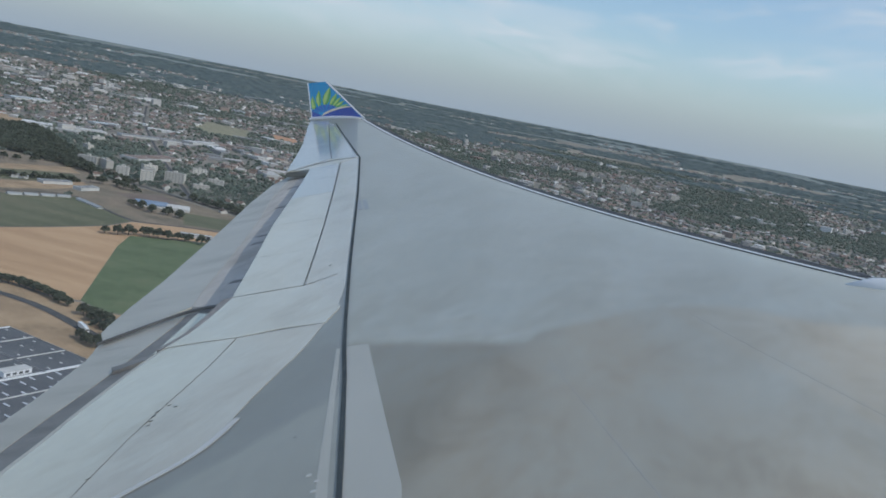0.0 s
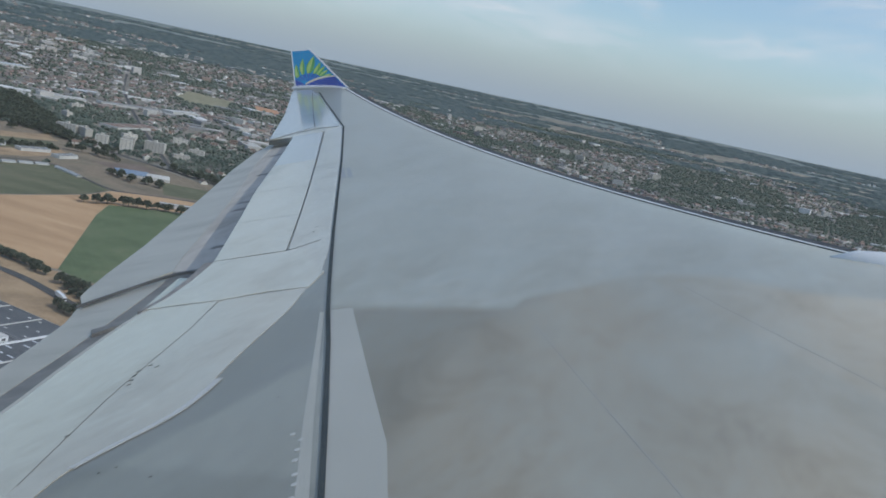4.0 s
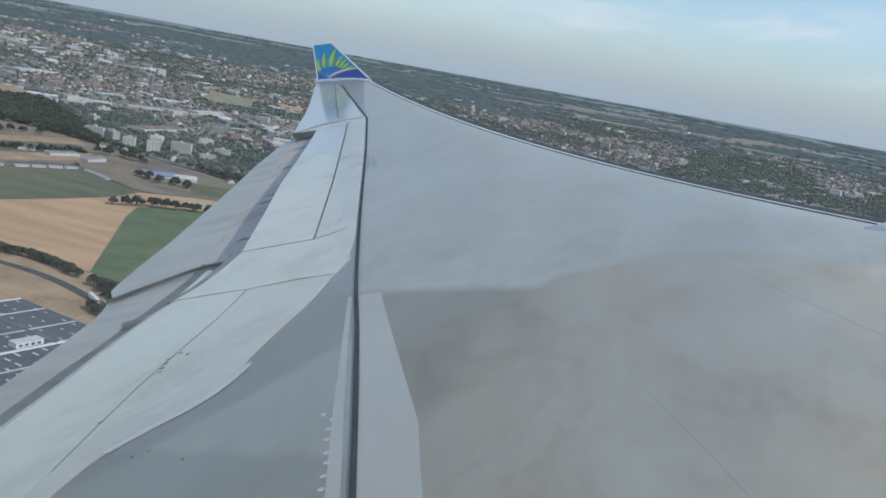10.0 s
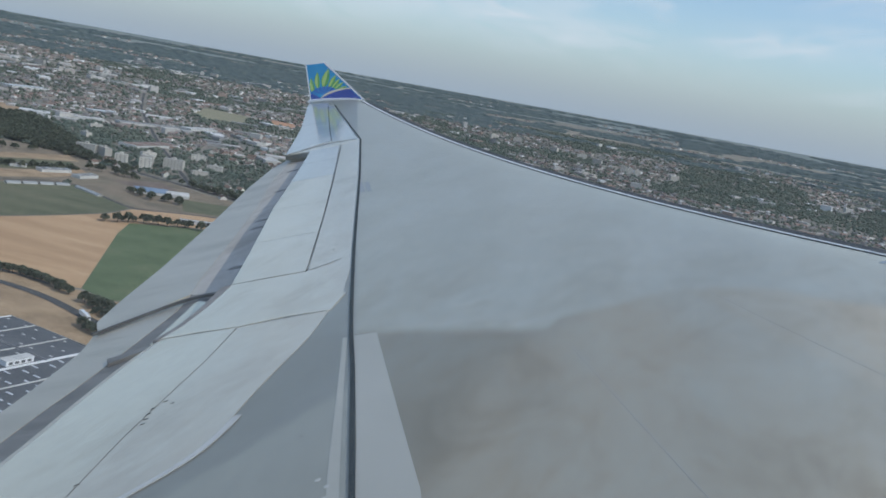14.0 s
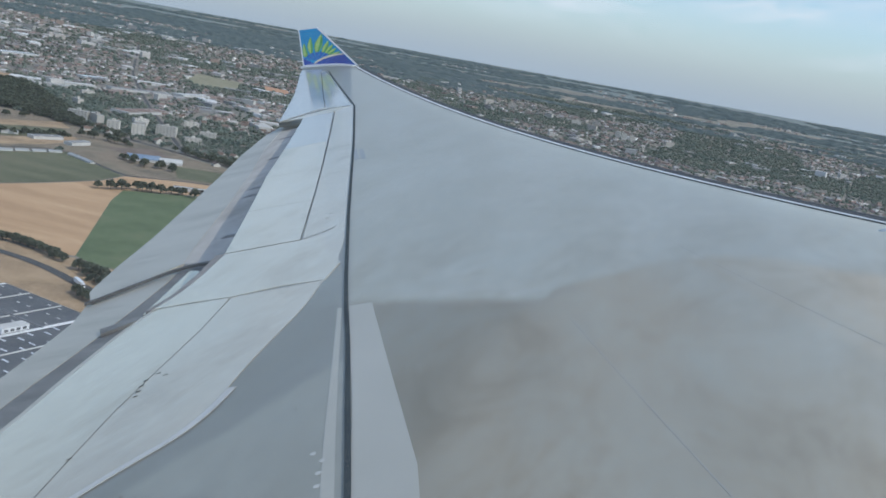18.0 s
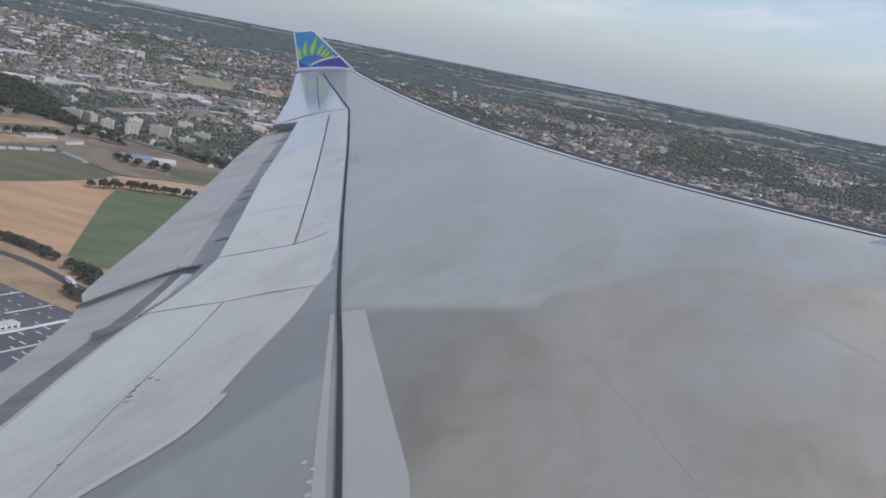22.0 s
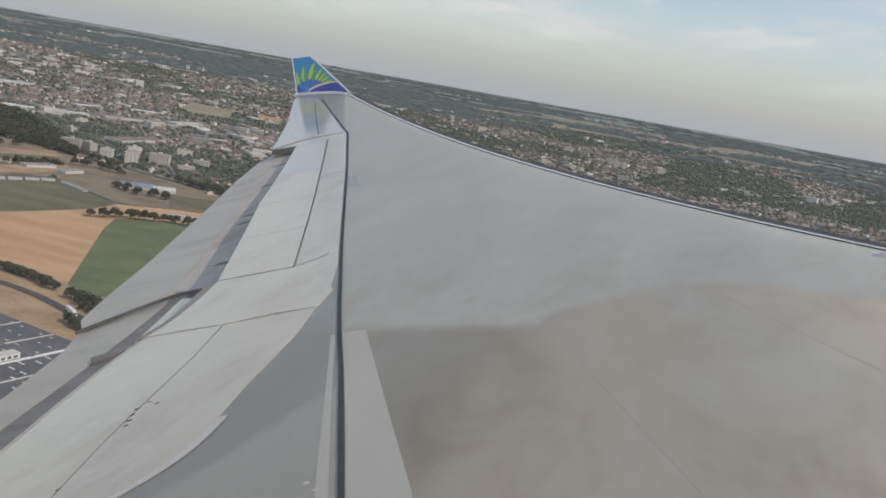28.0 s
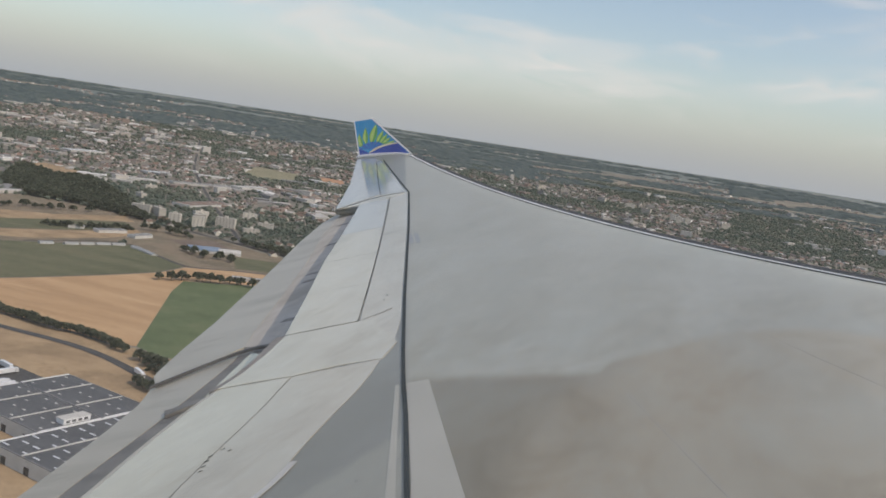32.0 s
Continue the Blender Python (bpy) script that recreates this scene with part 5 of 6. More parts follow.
def warehouse(length, depth, height, skylights, label, roof_mat, doors=4):
    root = new("warehouse")
    boxed("body", root, M_CONC, (-length / 2, -depth / 2, 0, length / 2, depth / 2, height))
    boxed("roof", root, roof_mat, (-length / 2 + 0.8, -depth / 2 + 0.8, height, length / 2 - 0.8, depth / 2 - 0.8, height + 0.2), "flat roof with pale rooflights")
    for s in (-1, 1):
        boxed("parapet", root, M_EDGING, (-length / 2, s * (depth / 2 - 0.3) - 0.3, height, length / 2, s * (depth / 2 - 0.3) + 0.3, height + 0.5), "grey roof edging")
        boxed("parapet", root, M_WHITE, (s * (length / 2 - 0.3) - 0.3, -depth / 2 + 0.6, height, s * (length / 2 - 0.3) + 0.3, depth / 2 - 0.6, height + 0.7), "white roof parapet")
    for x in (-length * 0.2, length * 0.17):
        boxed("roof_divider", root, M_CONC, (x - 0.5, -depth / 2 + 0.9, height + 0.2, x + 0.5, depth / 2 - 0.9, height + 0.6))
    for i in range(skylights):
        y = -depth / 2 + (i + 0.5) * depth / skylights
        for k in range(6):
            x = -length / 2 + (k + 0.35 + 0.3 * ((i + k) % 2)) * length / 6
            boxed("rooflight", root, M_CONC if skylights < 8 else M_WHITE, (x - (1.1 if skylights < 8 else 2.3), y - 0.45, height + 0.2, x + (1.1 if skylights < 8 else 2.3), y + 0.45, height + 0.5))
    for k in range(doors):
        x = -length / 2 + (k + 0.5) * length / doors
        boxed("loading_door", root, M_GLASS, (x - 2, -depth / 2 - 0.1, 0.2, x + 2, -depth / 2 + 0.1, 4.2), "dark loading door")
    return tagged(root, label, "warehouse", group="warehouses")


put(warehouse(76, 34, 8, 3, "large dark-roofed warehouse with white roof edge and pale rooflights", M_STEELROOF), -340.6, 451.0, -14)
put(warehouse(76, 40, 7.9, 4, "dark-roofed warehouse with a white plant house on its roof", M_STEELROOF), -349.7, 414.3, -14)
put(warehouse(74, 100, 7.8, 12, "wide dark-roofed warehouse with many rows of rooflights", M_STEELROOF), -275.4, 401.0, -14)
plant_house = new("roof_plant_house")
boxed("housing", plant_house, M_WHITE, (-3.2, -8.5, 0, 3.2, 8.5, 2.8), "white sheet-metal housing")
boxed("lid", plant_house, M_CONC, (-3.4, -8.7, 2.8, 3.4, 8.7, 3.0))
for k in range(4):
    boxed("louvre", plant_house, M_STEELROOF, (3.2, -7 + 3.8 * k, 0.6, 3.3, -4.6 + 3.8 * k, 2.0))
plant_house.matrix_basis = pose(-317, 412, -DEPTH + 8.2, 0, 0, -14)
tagged(plant_house, "white plant house on the dark warehouse roof", "roof plant")
field("yard", [(-386, 478), (-402, 404), (-470, 420), (-450, 495)], M_ASPHALT, "grey asphalt lorry yard beside the warehouses", 0.36)


def vault_hall(length, width, rise, mat, label):
    """A hall under a low barrel roof: end walls, side walls and the curved sheet with its seams."""
    root = new("sports_hall")
    k, wall = 12, 3.0
    arc = [(-width / 2 * math.cos(math.pi * i / k), wall + rise * math.sin(math.pi * i / k)) for i in range(k + 1)]
    boxed("base_wall", root, M_CONC, (-length / 2 + 0.2, -width / 2 + 0.2, 0, length / 2 - 0.2, width / 2 - 0.2, wall))
    for s in (-1, 1):
        v = [(s * (length / 2 - 0.3), y * 0.98, z - 0.05) for y, z in arc]
        mesh_object("gable", v, [tuple(range(k + 1)) if s < 0 else tuple(reversed(range(k + 1)))], M_WHITE, root, "white end gable")
    bays = 6
    for b in range(bays):
        x0, x1 = -length / 2 + b * length / bays + 0.03, -length / 2 + (b + 1) * length / bays - 0.03
        v = [(x, y, z) for x in (x0, x1) for y, z in arc] + [(x, y, z - 0.25) for x in (x0, x1) for y, z in arc]
        n = k + 1
        f = [(i, n + i, n + i + 1, i + 1) for i in range(k)] + [(2 * n + i + 1, 3 * n + i + 1, 3 * n + i, 2 * n + i) for i in range(k)]
        f += [(i + 1, 2 * n + i + 1, 2 * n + i, i) for i in range(k)] + [(n + i, 3 * n + i, 3 * n + i + 1, n + i + 1) for i in range(k)]
        mesh_object("roof_bay", v, [tuple(reversed(g)) for g in f], mat, root)
    return tagged(root, label, "sports hall")


put(vault_hall(40, 24, 3.6, M_BLUEROOF, "sports hall under a blue barrel roof beside fields"), -625, 1030, 35)
put(vault_hall(28, 20, 3.2, M_CONC, "pale barrel-roofed hall beside the blue one"), -596, 1044, 35)
put(warehouse(26, 14, 5, 2, "white farm shed beside the meadow", M_CONC), -470, 1010, 15)


def greenhouse(length, width, label):
    """A low greenhouse: sill walls, a frame of ribs and two glazed slopes."""
    root = new("greenhouse")
    boxed("sill_wall", root, M_CONC, (-length / 2, -width / 2, 0, length / 2, width / 2, 1.4))
    for s_ in (-1, 1):
        v = [(-length / 2, s_ * width / 2, 1.42), (length / 2, s_ * width / 2, 1.42), (length / 2, 0, 3.0), (-length / 2, 0, 3.0)]
        v += [(x, y, z + 0.12) for x, y, z in v]
        mesh_object("glazed_slope", v, [(0, 1, 2, 3), (7, 6, 5, 4), (0, 4, 5, 1), (1, 5, 6, 2), (2, 6, 7, 3), (3, 7, 4, 0)], M_PALEGLASS, root)
    for k in range(5):
        x = -length / 2 + k * length / 4
        boxed("rib", root, M_WHITE, (x - 0.12, -0.12, 1.4, x + 0.12, 0.12, 3.3))
    return tagged(root, label, "greenhouse", group="greenhouses beside the crop field")


glasshouse = put(greenhouse(16, 7, "long pale greenhouse beside the crop field"), -723, 902, 62)
copies(glasshouse, ((-715, 920, 62), (-706, 938, 60), (-697, 955, 58), (-672, 957, -18), (-655, 949, -20), (-640, 941, -25), (-738, 878, 62)))
put(warehouse(40, 16, 4, 1, "low grey farm shed on fallow land", M_EDGING, 0), -765, 1028, 66)
put(warehouse(32, 14, 4, 1, "long grey shed beside dry grass", M_EDGING, 0), -723, 1034, 82)
put(warehouse(20, 10, 4, 1, "small grey shed beside the dry strip", M_EDGING, 0), -805, 1010, 50)
# large works that stand out among the houses
WORKS = [(-907, 1474, 127, 38, 86, M_TILE, "long works hall under a red-brown roof"), (-1036, 1889, 117, 34, 78, M_CONC, "long white works hall beside the railway"),
         (-1546, 1938, 104, 44, 77, M_WHITE, "large white-roofed hall at the edge of town"), (-1250, 1822, 62, 34, 66, M_WHITE, "white-roofed works hall among houses"),
         (-1100, 1768, 130, 30, 54, M_EDGING, "long grey works hall among houses"), (-1180, 1660, 80, 30, 60, M_CONC, "pale flat-roofed works hall among houses")]
for x, y, length, depth, turn, mat, label in WORKS:
    put(warehouse(length, depth, 4.5, 2, label, mat, 0), x, y, turn)
put(warehouse(34, 9, 3.6, 1, "pale low building behind the row of trees", M_CONC), -490, 905, 30)


def house(w, d, h, ridge, label, mat):
    """A suburban house: walls with gables, tiled roof with eaves, chimney, windows and a door."""
    root = new("house")
    v = [(-w / 2, -d / 2, 0), (w / 2, -d / 2, 0), (w / 2, d / 2, 0), (-w / 2, d / 2, 0), (-w / 2, -d / 2, h), (w / 2, -d / 2, h), (w / 2, d / 2, h), (-w / 2, d / 2, h), (-w / 2, 0, h + ridge), (w / 2, 0, h + ridge)]
    mesh_object("wall", v, [(0, 1, 5, 4), (2, 3, 7, 6), (1, 2, 6, 9, 5), (3, 0, 4, 8, 7)], M_WALL, root)
    e, k = 0.5, ridge / (d / 2)
    a, b = w / 2 + e, d / 2 + e
    z0 = h - e * k
    top = [(-a, -b, z0 + 0.1), (a, -b, z0 + 0.1), (a, 0, h + ridge + 0.1), (-a, 0, h + ridge + 0.1), (a, b, z0 + 0.1), (-a, b, z0 + 0.1)]
    low_ = [(x, y, z + 0.22) for x, y, z in top]
    mesh_object("roof", top + low_, [(1, 0, 3, 2), (4, 2, 3, 5), (6, 7, 8, 9), (9, 8, 10, 11), (0, 1, 7, 6), (4, 5, 11, 10), (1, 2, 8, 7), (2, 4, 10, 8), (3, 0, 6, 9), (5, 3, 9, 11)], mat, root, "tiled pitched roof")
    boxed("chimney", root, M_WALL, (w * 0.2, -0.4, h + ridge * 0.5, w * 0.2 + 0.7, 0.3, h + ridge + 1.0))
    for s in (-1, 1):
        for x in (-w * 0.3, w * 0.28):
            boxed("window", root, M_GLASS, (x - 0.6, s * d / 2 - 0.05, 1.0, x + 0.6, s * d / 2 + 0.05, 2.3))
    boxed("door", root, M_BARK, (-0.5, -d / 2 - 0.05, 0.05, 0.5, -d / 2 + 0.05, 2.1))
    return tagged(root, label, "house", group="houses at the edge of town")


HOUSES = [house(11, 8, 3.2, 3.0, "cream house with a brown tiled roof", M_TILE), house(9, 8, 5.6, 2.8, "two-storey pale house with a tiled roof", M_TILE), house(14, 8.5, 3.0, 2.6, "long low house with a tiled roof", M_TILE)]


# ---- the town ----
def inside(xs, ys, poly):
    c = np.zeros(len(xs), bool)
    for (x0, y0), (x1, y1) in zip(poly, poly[1:] + poly[:1]):
        cross = (y0 > ys) != (y1 > ys)
        c ^= cross & (xs < (x1 - x0) * (ys - y0) / ((y1 - y0) if y1 != y0 else 1e-9) + x0)
    return c


def near_line(xs, ys, line, width):
    d = np.full(len(xs), 1e9)
    p = np.asarray(line, float)
    for a, b in zip(p, p[1:]):
        ab = b - a
        t = np.clip(((xs - a[0]) * ab[0] + (ys - a[1]) * ab[1]) / (ab @ ab), 0, 1)
        d = np.minimum(d, np.hypot(xs - a[0] - t * ab[0], ys - a[1] - t * ab[1]))
    return d < width


FREE = [FIELDS[k] for k in FIELDS]
PARKS = [
    ([(-1221, 2159), (-1285, 2344), (-1156, 2348), (-1079, 2166), (-1140, 2102)], M_DRYGREEN, "dry yellow-green sports ground among the houses"),
    ([(-1114, 2390), (-1037, 2403), (-999, 2301), (-1052, 2290)], M_CLAY, "orange clay pitch among the houses"),
    ([(-1400, 1640), (-1271, 1618), (-1210, 1533), (-1250, 1490), (-1390, 1550)], M_STRAW, "dry straw-coloured field among the houses"),
    ([(-1377, 1545), (-1250, 1490), (-1197, 1533), (-966, 1339), (-814, 1175), (-850, 1200), (-967, 1215), (-1060, 1200), (-1200, 1300)], M_FOREST, "shaded ground of the wood at the edge of town"),
]
for p, m, s in PARKS:
    field("field", p, m, s, 0.5, 40)
PARKS = [p for p, m, s in PARKS]


def by_works(xs, ys):
    """Which points lie on or close to one of the large works halls."""
    hit = np.zeros(len(xs), bool)
    for x, y, length, depth, turn, mat, label in WORKS:
        c, s = math.cos(radians(turn)), math.sin(radians(turn))
        hit |= (abs((xs - x) * c + (ys - y) * s) < length / 2 + 9) & (abs((ys - y) * c - (xs - x) * s) < depth / 2 + 9)
    return hit


def town_places():
    """House plots in rows along streets, each quarter with its own heading."""
    xs, ys, turn = [], [], []
    seeds = rng.uniform((-3600, 700), (2600, 4500), (120, 2))
    heads = rng.uniform(0, math.pi, 120)
    for k in range(120):
        c, s = math.cos(heads[k]), math.sin(heads[k])
        gu, gv = np.meshgrid(np.arange(-420, 420, 16.0), np.arange(-420, 420, 32.0))
        gu, gv = gu.ravel(), gv.ravel()
        gv = gv + np.where((np.round(gv / 32) % 2) == 0, 5, -5)
        gu = gu + rng.normal(0, 2.0, gu.shape)
        gv = gv + rng.normal(0, 1.6, gv.shape)
        x, y = seeds[k, 0] + gu * c - gv * s, seeds[k, 1] + gu * s + gv * c
        d = np.hypot(x[:, None] - seeds[None, :, 0], y[:, None] - seeds[None, :, 1])
        own = d.argmin(1) == k
        xs.append(x[own]), ys.append(y[own]), turn.append(np.full(own.sum(), heads[k]))
    return np.concatenate(xs), np.concatenate(ys), np.concatenate(turn)


def grove(poly, n, label):
    """A small wood that fills an outline."""
    xs, ys = [p[0] for p in poly], [p[1] for p in poly]
    x, y = rng.uniform(min(xs), max(xs), n * 4), rng.uniform(min(ys), max(ys), n * 4)
    k = inside(x, y, poly)
    x, y = x[k][:n], y[k][:n]
    wood("grove", x, y, rng.uniform(4, 7.5, len(x)), rng.uniform(7, 13, len(x)), 46, label, "woodland", None, 0.3)


grove(PARKS[3], 1500, "dense dark green wood between fields and town")
hx, hy, ht = town_places()
r, bearing = np.hypot(hx, hy), np.degrees(np.arctan2(hx, hy))
keep = (r < np.where(bearing > -16, 3850, 3750)) & (bearing > -54) & (bearing < 26) & ((bearing < -17) | (r > 1900)) & (rng.random(len(hx)) < np.interp(r, [1000, 2600, 3400, 3850], [0.94, 0.85, 0.6, 0.3]))
keep &= r > np.interp(bearing, [-56, -40, -34, -28, -22, -10], [1420, 1360, 1290, 1200, 1120, 1000])
for p in FREE + PARKS:
    keep &= ~inside(hx, hy, p)
for line, width, lift in ROADS:
    keep &= ~near_line(hx, hy, line, 14)
woods = np.array([noise.noise((x / 420, y / 420, 3.1)) for x, y in zip(hx, hy)])
works = np.array([noise.noise((x / 300, y / 300, 9.7)) for x, y in zip(hx, hy)])
keep &= (woods < np.where(bearing > -15, 0.08, 0.16)) & (works < 0.34)
for b in bpy.data.objects:
    if b.parent is None and b.name.startswith(("apartment", "warehouse")):
        keep &= np.hypot(hx - b.location.x, hy - b.location.y) > 32
keep &= ~by_works(hx, hy)
hx, hy, ht, r = hx[keep], hy[keep], ht[keep], r[keep]

order = np.argsort(r)
near = order[:240]
for i in near:
    m = pose(hx[i], hy[i], land_z(hx[i], hy[i]) + 0.05, 0, 0, math.degrees(ht[i]) + (90 if rng.random() < 0.3 else 0))
    copy_thing(HOUSES[int(rng.integers(0, 3))], m)
for k, h in enumerate(HOUSES):
    h.matrix_basis = pose(-600 + 22 * k, 1185 - 6 * k, -DEPTH + 0.05, 0, 0, -15)
far = order[240:]


def far_houses(x, y, a, name):
    n = len(x)
    w, d = rng.uniform(8, 15, n), rng.uniform(7, 10, n)
    h, g = rng.choice([2.5, 2.8, 3.6, 5.0, 7.5], n, p=[0.3, 0.3, 0.2, 0.16, 0.04]), rng.uniform(2.0, 3.0, n)
    a = a + np.where(rng.random(n) < 0.3, math.pi / 2, 0) + rng.normal(0, 0.05, n)
    lx = np.array([-1, 1, 1, -1, -1, 1, 1, -1, -1, 1]) / 2
    ly = np.array([-1, -1, 1, 1, -1, -1, 1, 1, 0, 0]) / 2
    lz = np.array([0, 0, 0, 0, 1, 1, 1, 1, 1, 1.0])
    rz = np.array([0, 0, 0, 0, 0, 0, 0, 0, 1, 1.0])
    px, py = lx[None] * w[:, None], ly[None] * d[:, None]
    c, s = np.cos(a)[:, None], np.sin(a)[:, None]
    z = land_zs(x, y)[:, None] - 0.3 + lz[None] * h[:, None] + rz[None] * (g[:, None] - 0.25)
    walls = np.stack([x[:, None] + px * c - py * s, y[:, None] + px * s + py * c, z], 2)
    wf = np.array([(0, 1, 5, 4), (2, 3, 7, 6), (1, 2, 6, 5), (3, 0, 4, 7)])
    e = 0.5
    tx = np.array([-1, 1, 1, -1, 1, -1])
    ty = np.array([-1, -1, 0, 0, 1, 1])
    qx, qy = tx[None] * (w[:, None] / 2 + e), ty[None] * (d[:, None] / 2 + e)
    qz = land_zs(x, y)[:, None] - 0.3 + h[:, None] + np.where(ty == 0, 1.0, 0.0)[None] * g[:, None] - np.where(ty == 0, 0.0, 0.35)[None]
    roofs = np.stack([x[:, None] + qx * c - qy * s, y[:, None] + qx * s + qy * c, qz], 2)
    rf = np.array([(0, 1, 2, 3), (3, 2, 4, 5)])
    wfaces = (wf[None] + 10 * np.arange(n)[:, None, None]).reshape(-1, 4)
    rfaces = (rf[None] + 6 * np.arange(n)[:, None, None]).reshape(-1, 4) + 10 * n
    verts = np.concatenate([walls.reshape(-1, 3), roofs.reshape(-1, 3)])
    ob = quick_mesh(name, verts, np.concatenate([wfaces, rfaces]), [M_WALLS, M_ROOFS], np.r_[np.zeros(len(wfaces)), np.ones(len(rfaces))])
    return tagged(ob, "dense rows of pale houses with brown and grey roofs", "houses", kind="stuff")


far_houses(hx[far], hy[far], ht[far], "town_houses")


def big_sheds(n):
    """Flat-roofed works, shops and blocks strewn through the town."""
    x, y = rng.uniform(-3000, 1500, n * 8), rng.uniform(1100, 3900, n * 8)
    rr, bb = np.hypot(x, y), np.degrees(np.arctan2(x, y))
    wk = np.array([noise.noise((u / 300, v / 300, 9.7)) for u, v in zip(x, y)])
    wanted = (wk > 0.30) | (rng.random(len(x)) < 0.10)
    # belts of works along the railway and the main road
    for line in ([(-1500, 1560), (-1099, 1625), (-1064, 1775), (-993, 1916), (-900, 2116), (-700, 2350)], [(-2300, 2300), (-1700, 2500), (-1200, 2750), (-700, 2950)], [(-2100, 2900), (-1500, 3250), (-900, 3350)]):
        wanted |= near_line(x, y, line, 55) & (rng.random(len(x)) < 0.9)
    k = wanted & (rr > 1500) & (rr < 3750) & (bb > -54) & (bb < 24) & ((bb < -17) | (rr > 2100))
    for p in FREE + PARKS:
        k &= ~inside(x, y, p)
    for b in bpy.data.objects:
        if b.parent is None and b.name.startswith("apartment"):
            k &= np.hypot(x - b.location.x, y - b.location.y) > 60
    k &= ~by_works(x, y)
    x, y = x[k][:n], y[k][:n]
    n = len(x)
    w, d, h = rng.uniform(16, 75, n), rng.uniform(12, 34, n), rng.choice([5, 6, 8, 13, 18], n, p=[0.4, 0.33, 0.2, 0.05, 0.02])
    w[(np.degrees(np.arctan2(x, y)) > -17)] *= 0.55
    tall = h > 12
    w[tall] = rng.uniform(14, 34, tall.sum())
    d[tall] = 13
    a = rng.uniform(0, math.pi, n)
    lx, ly = np.array([-1, 1, 1, -1] * 2) / 2, np.array([-1, -1, 1, 1] * 2) / 2
    px, py = lx[None] * w[:, None], ly[None] * d[:, None]
    z = land_zs(x, y)[:, None] - 0.5 + np.array([0] * 4 + [1] * 4)[None] * h[:, None]
    c, s = np.cos(a)[:, None], np.sin(a)[:, None]
    v = np.stack([x[:, None] + px * c - py * s, y[:, None] + px * s + py * c, z], 2).reshape(-1, 3)
    f = np.array([(0, 1, 5, 4), (1, 2, 6, 5), (2, 3, 7, 6), (3, 0, 4, 7), (4, 5, 6, 7)])
    f = (f[None] + 8 * np.arange(n)[:, None, None]).reshape(-1, 4)
    return tagged(quick_mesh("town_sheds", v, f, [M_FLAT]), "pale flat-roofed works and blocks among the houses", "buildings", kind="stuff")


big_sheds(700)


def far_crowns(x, y, radii, tall):
    """Distant crowns: uneven lumps of six sides, each ring pushed about, all in one mesh."""
    n = len(x)
    ang = np.arange(6) * math.pi / 3
    verts = []
    for share, wide in ((0.15, 0.85), (0.6, 1.0), (0.95, 0.5)):
        rr = radii[:, None] * wide * rng.uniform(0.62, 1.2, (n, 6))
        a = ang[None] + rng.normal(0, 0.18, (n, 6))
        zz = land_zs(x, y)[:, None] + tall[:, None] * (share + rng.normal(0, 0.05, (n, 6)))
        verts.append(np.stack([x[:, None] + rr * np.cos(a), y[:, None] + rr * np.sin(a), zz], 2))
    v = np.stack(verts, 1).reshape(-1, 3)
    f = [(6 * k + i, 6 * k + (i + 1) % 6, 6 * k + 6 + (i + 1) % 6, 6 * k + 6 + i) for k in range(2) for i in range(6)] + [(12, 13, 14, 15), (12, 15, 16, 17)]
    f = (np.array(f)[None] + 18 * np.arange(n)[:, None, None]).reshape(-1, 4)
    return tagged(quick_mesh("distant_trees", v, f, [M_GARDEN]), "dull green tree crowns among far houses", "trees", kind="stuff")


def town_trees(n):
    x, y = rng.uniform(-3200, 1700, n * 5), rng.uniform(900, 3900, n * 5)
    rr, bb = np.hypot(x, y), np.degrees(np.arctan2(x, y))
    k = (rr > 1100) & (rr < np.where(bb > -16, 3850, 3720)) & (bb > -54) & (bb < 26) & ((bb < -17) | (rr > 1900))
    wk = np.array([noise.noise((u / 420, v / 420, 3.1)) for u, v in zip(x, y)])
    k &= (wk > np.where(bb > -15, 0.07, 0.13)) | (rng.random(len(x)) < 0.33)
    for p in FREE + PARKS:
        k &= ~inside(x, y, p)
    for line, width, lift in ROADS:
        k &= ~near_line(x, y, line, 8)
    k &= ~by_works(x, y)
    x, y = x[k][:n], y[k][:n]
    n = len(x)
    radii, tall = rng.uniform(2.8, 6.2, n), rng.uniform(3.5, 7, n)
    close = np.hypot(x, y) < 1480
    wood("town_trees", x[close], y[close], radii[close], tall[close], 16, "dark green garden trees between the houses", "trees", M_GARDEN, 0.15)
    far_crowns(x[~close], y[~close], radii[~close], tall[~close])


town_trees(38000)


FAR_FIELDS = []
for k in range(48):
    b0 = rng.uniform(-14, 22) if k < 38 else rng.uniform(-52, -16)
    b1 = b0 + rng.uniform(1.5, 7.5)
    q0 = rng.uniform(3780, 4700) if k < 38 else rng.uniform(4250, 4760)
    q1 = q0 + rng.uniform(18, 65)
    tilt = rng.uniform(-40, 40)
    FAR_FIELDS.append([((q0 + tilt * u) * math.sin(radians(b)), (q0 + tilt * u) * math.cos(radians(b))) for u, b in zip(np.linspace(0, 1, 5), np.linspace(b0, b1, 5))] + [((q1 + tilt * u) * math.sin(radians(b)), (q1 + tilt * u) * math.cos(radians(b))) for u, b in zip(np.linspace(1, 0, 5), np.linspace(b1, b0, 5))])


VILLAGES = [(rng.uniform(3760, 4500), radians(rng.uniform(-54, 24)), rng.uniform(60, 190), rng.uniform(18, 50)) for _ in range(30)]


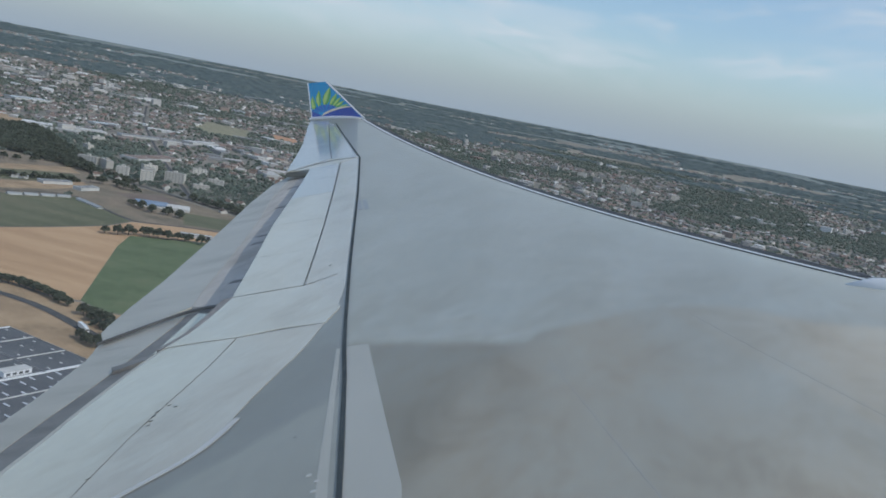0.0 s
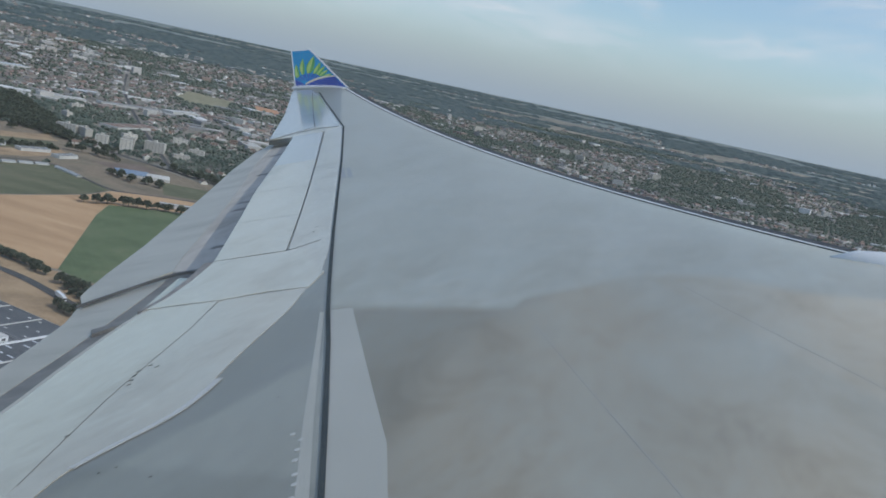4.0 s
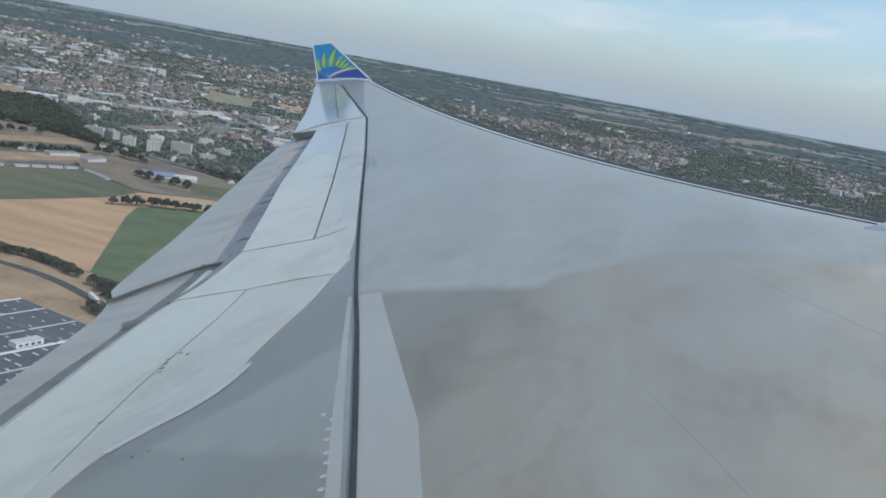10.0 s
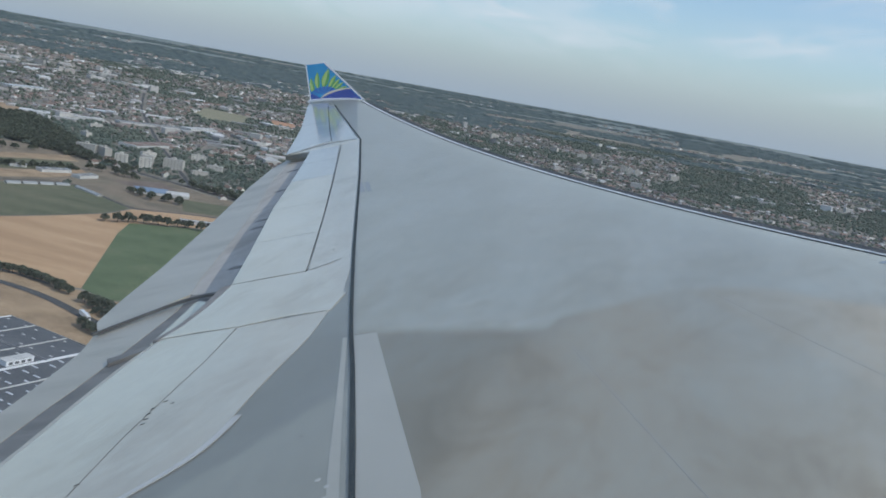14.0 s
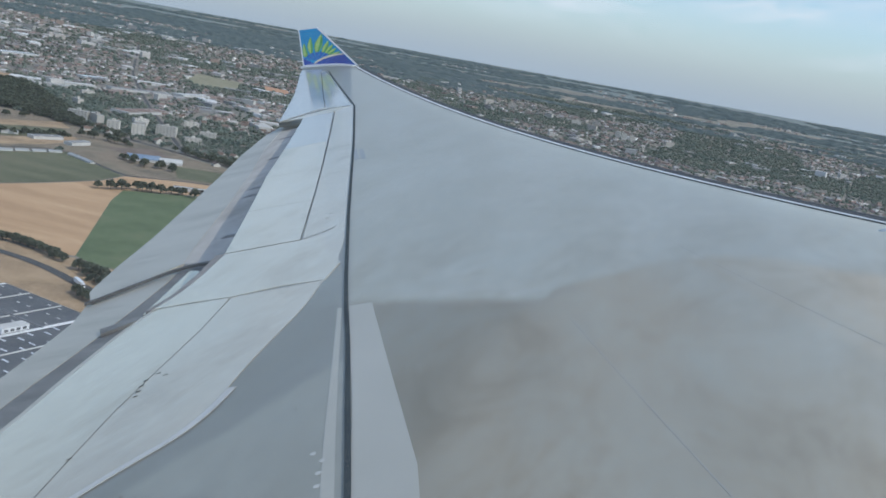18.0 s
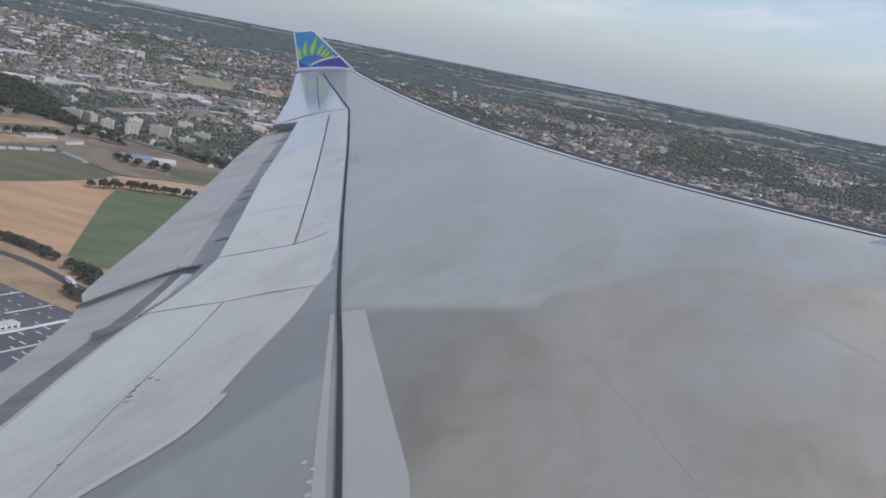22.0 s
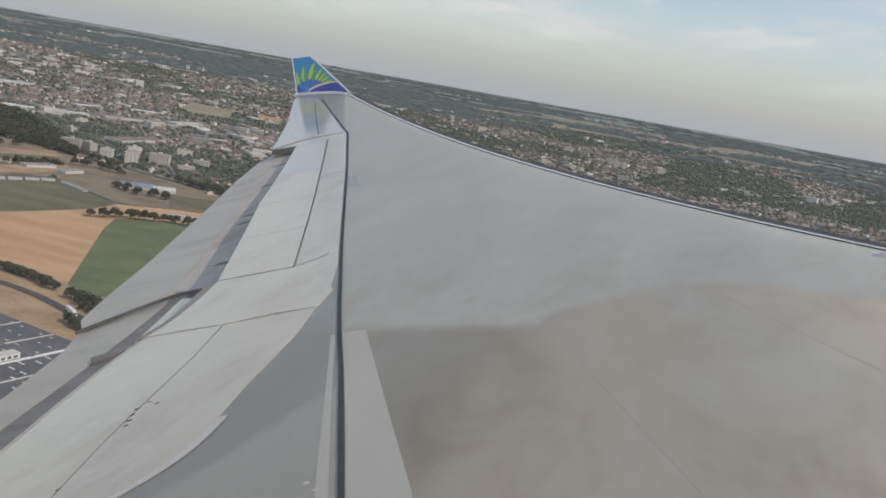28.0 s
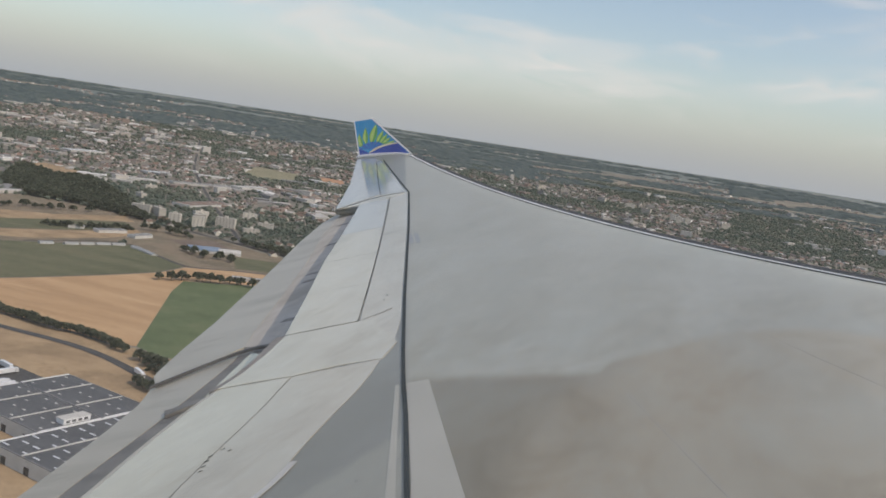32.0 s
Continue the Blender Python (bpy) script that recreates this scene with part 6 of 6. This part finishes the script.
def far_villages():
    """Small groups of houses and works in clearings of the far woods."""
    xs, ys = [], []
    for q, b, w, d in VILLAGES:
        for _ in range(int(w * d / 260) + 4):
            u, v = rng.uniform(-w, w), rng.uniform(-d, d) * 0.8
            xs.append((q + v) * math.sin(b + u / q))
            ys.append((q + v) * math.cos(b + u / q))
    far_houses(np.array(xs), np.array(ys), rng.uniform(0, math.pi, len(xs)), "village_houses")


far_villages()


def forest():
    """The far woods as one bumpy canopy that dips to the ground at clearings."""
    bs, qs = np.radians(np.arange(-60, 40.01, 0.25)), np.arange(3480, 4852, 12.0)
    gb, gq = np.meshgrid(bs, qs)
    x, y = gq * np.sin(gb), gq * np.cos(gb)
    fx, fy = x.ravel(), y.ravel()
    clear = np.zeros(len(fx), bool)
    for p in FAR_FIELDS:
        clear |= inside(fx, fy, p)
    big = np.array([noise.noise((u / 480, v / 210, 5.5)) for u, v in zip(fx, fy)])
    lump = np.array([noise.noise((u / 26, v / 26, 1.5)) for u, v in zip(fx, fy)])
    deg, rr = np.degrees(np.arctan2(fx, fy)), np.hypot(fx, fy)
    stripe = np.array([noise.noise((d * 0.11, q / 75, 2.2)) for d, q in zip(deg, rr)])
    clear |= (deg > -16) & (stripe < np.interp(rr, [3500, 3900, 4300, 4800], [0.0, -0.26, -0.22, -0.10]))
    for q, b, w, d in VILLAGES:
        clear |= (np.abs(rr - q + 8) < d + 14) & (np.abs(np.radians(deg) - b) * q < w + 14)
    clear |= (rr > 4760) | (rr < 3640 + 230 * big) | ((rr > 4420 + 200 * big) & (stripe < 0.02))
    h = np.where(clear, -1.0, 6.0 + 5.0 * lump + 1.6 * rng.normal(size=len(fx)))
    z = land_zs(fx, fy) + h
    n, m = gb.shape
    k = np.arange(n * m).reshape(n, m)
    f = np.stack([k[:-1, :-1], k[:-1, 1:], k[1:, 1:], k[1:, :-1]], 2).reshape(-1, 4)[:, ::-1]
    f = f[~(clear[f].all(1))]
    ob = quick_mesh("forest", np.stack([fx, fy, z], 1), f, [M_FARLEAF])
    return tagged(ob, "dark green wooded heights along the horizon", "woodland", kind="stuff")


forest()


def ring_field(name, q0, q1, b0, b1, mat, label, lift):
    line = [(q0, b) for b in range(b0, b1 + 1, 4)] + [(q1, b) for b in range(b1, b0 - 1, -4)]
    return field(name, [(q * math.sin(radians(b)), q * math.cos(radians(b))) for q, b in line], mat, label, lift, 150)


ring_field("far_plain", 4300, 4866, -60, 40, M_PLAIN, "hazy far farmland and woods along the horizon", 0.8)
ring_field("far_plain", 3900, 4296, -16, 40, M_LAND, "dull mixed land between far woods", 0.8)
ring_field("woodland_floor", 3650, 4296, -60, -16, M_FOREST, "dark ground under the far woods", 0.8)
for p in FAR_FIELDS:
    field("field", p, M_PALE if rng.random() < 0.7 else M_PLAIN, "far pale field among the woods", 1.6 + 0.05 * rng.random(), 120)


# ---- vehicles by the warehouses ----
M_TYRE = material("black_rubber", [(0.02, 0.02, 0.02), (0.035, 0.035, 0.035)], 0.8, 5.0)
CAR_PAINTS = [material("car_paint_" + n, [c, tuple(min(1, 1.12 * v) for v in c)], 0.3, 2.0, coat=0.6) for n, c in (("white", (0.62, 0.62, 0.62)), ("silver", (0.40, 0.41, 0.42)), ("dark", (0.04, 0.045, 0.05)), ("red", (0.30, 0.03, 0.025)), ("blue", (0.04, 0.08, 0.20)))]


def wheels(root, spots, radius, width):
    for x, y in spots:
        bm = bmesh.new()
        bmesh.ops.create_cone(bm, cap_ends=True, segments=10, radius1=radius, radius2=radius, depth=width, matrix=Matrix.Translation((x, y, radius)) @ Matrix.Rotation(radians(90), 4, "X"))
        part("wheel", bm, M_TYRE, root)


def truck():
    """An articulated lorry: trailer box, cab with windscreen, chassis and wheels."""
    root = new("truck")
    boxed("trailer", root, M_WHITE, (-7, -1.25, 1.2, 5.2, 1.25, 4.0))
    boxed("chassis", root, M_SEAL, (-6.6, -0.9, 0.75, 7.4, 0.9, 1.2))
    bm = bmesh.new()
    box(bm, 5.7, -1.2, 0.8, 7.9, 1.2, 3.5)
    for v in bm.verts:
        if v.co.z > 3 and v.co.x > 7:
            v.co.x -= 0.45
    part("cab", bm, CAR_PAINTS[0], root)
    boxed("windscreen", root, M_GLASS, (7.66, -1.0, 2.0, 7.86, 1.0, 2.9))
    wheels(root, [(x, s * 1.05) for x in (-6, -4.8, -3.6, 6.9, 4.4) for s in (-1, 1)], 0.5, 0.35)
    return tagged(root, "white articulated lorry parked on asphalt", "truck", group="parked lorries")


def car(paint, label):
    """A small car: lower body, glazed cabin, roof and four wheels."""
    root = new("car")
    bm = bmesh.new()
    box(bm, -2.1, -0.85, 0.3, 2.1, 0.85, 0.95)
    bmesh.ops.bevel(bm, geom=bm.edges[:], offset=0.12, segments=1, affect="EDGES")
    part("body", bm, paint, root)
    bm = bmesh.new()
    box(bm, -1.5, -0.75, 0.95, 0.9, 0.75, 1.4)
    for v in bm.verts:
        if v.co.z > 1.3:
            v.co.x *= 0.72
            v.co.y *= 0.85
    part("cabin_glass", bm, M_GLASS, root)
    boxed("roof", root, paint, (-1.08, -0.64, 1.4, 0.65, 0.64, 1.46))
    wheels(root, [(x, s * 0.78) for x in (-1.35, 1.35) for s in (-1, 1)], 0.32, 0.2)
    return tagged(root, label, "car", group="parked cars")


field("car_park", [(-620, 520), (-500, 548), (-492, 520), (-612, 490)], M_ASPHALT, "grey asphalt car park by the warehouse", 0.40)
lorry = put(truck(), -392, 447, 76)
for x, y, a in ((-397, 448, 76), (-402, 449, 76), (-415, 470, 75), (-425, 480, 160), (-640, 544, 12), (-357, 527, -35)):
    copy_thing(lorry, pose(x, y, -DEPTH + (0.57 if y > 500 else 0.37), 0, 0, a))
lorry.matrix_basis = pose(-392, 447, -DEPTH + 0.37, 0, 0, 76)
cars = [car(c, s + " small car parked on asphalt") for c, s in zip(CAR_PAINTS, ("white", "silver grey", "black", "dark red", "dark blue"))]
for i in range(46):
    row, k = divmod(i, 23)
    if rng.random() < 0.75:
        x, y = -608 + 4.6 * k, 515 + 1.07 * k - 13 * row + 1
        copy_thing(cars[int(rng.choice(5, p=[0.3, 0.3, 0.2, 0.1, 0.1]))], pose(x, y, -DEPTH + 0.41, 0, 0, 103 + rng.normal(0, 2)))
for k, c in enumerate(cars):
    c.matrix_basis = pose(-520 + 5 * k, 536.5 + k * 1.2, -DEPTH + 0.41, 0, 0, 103)
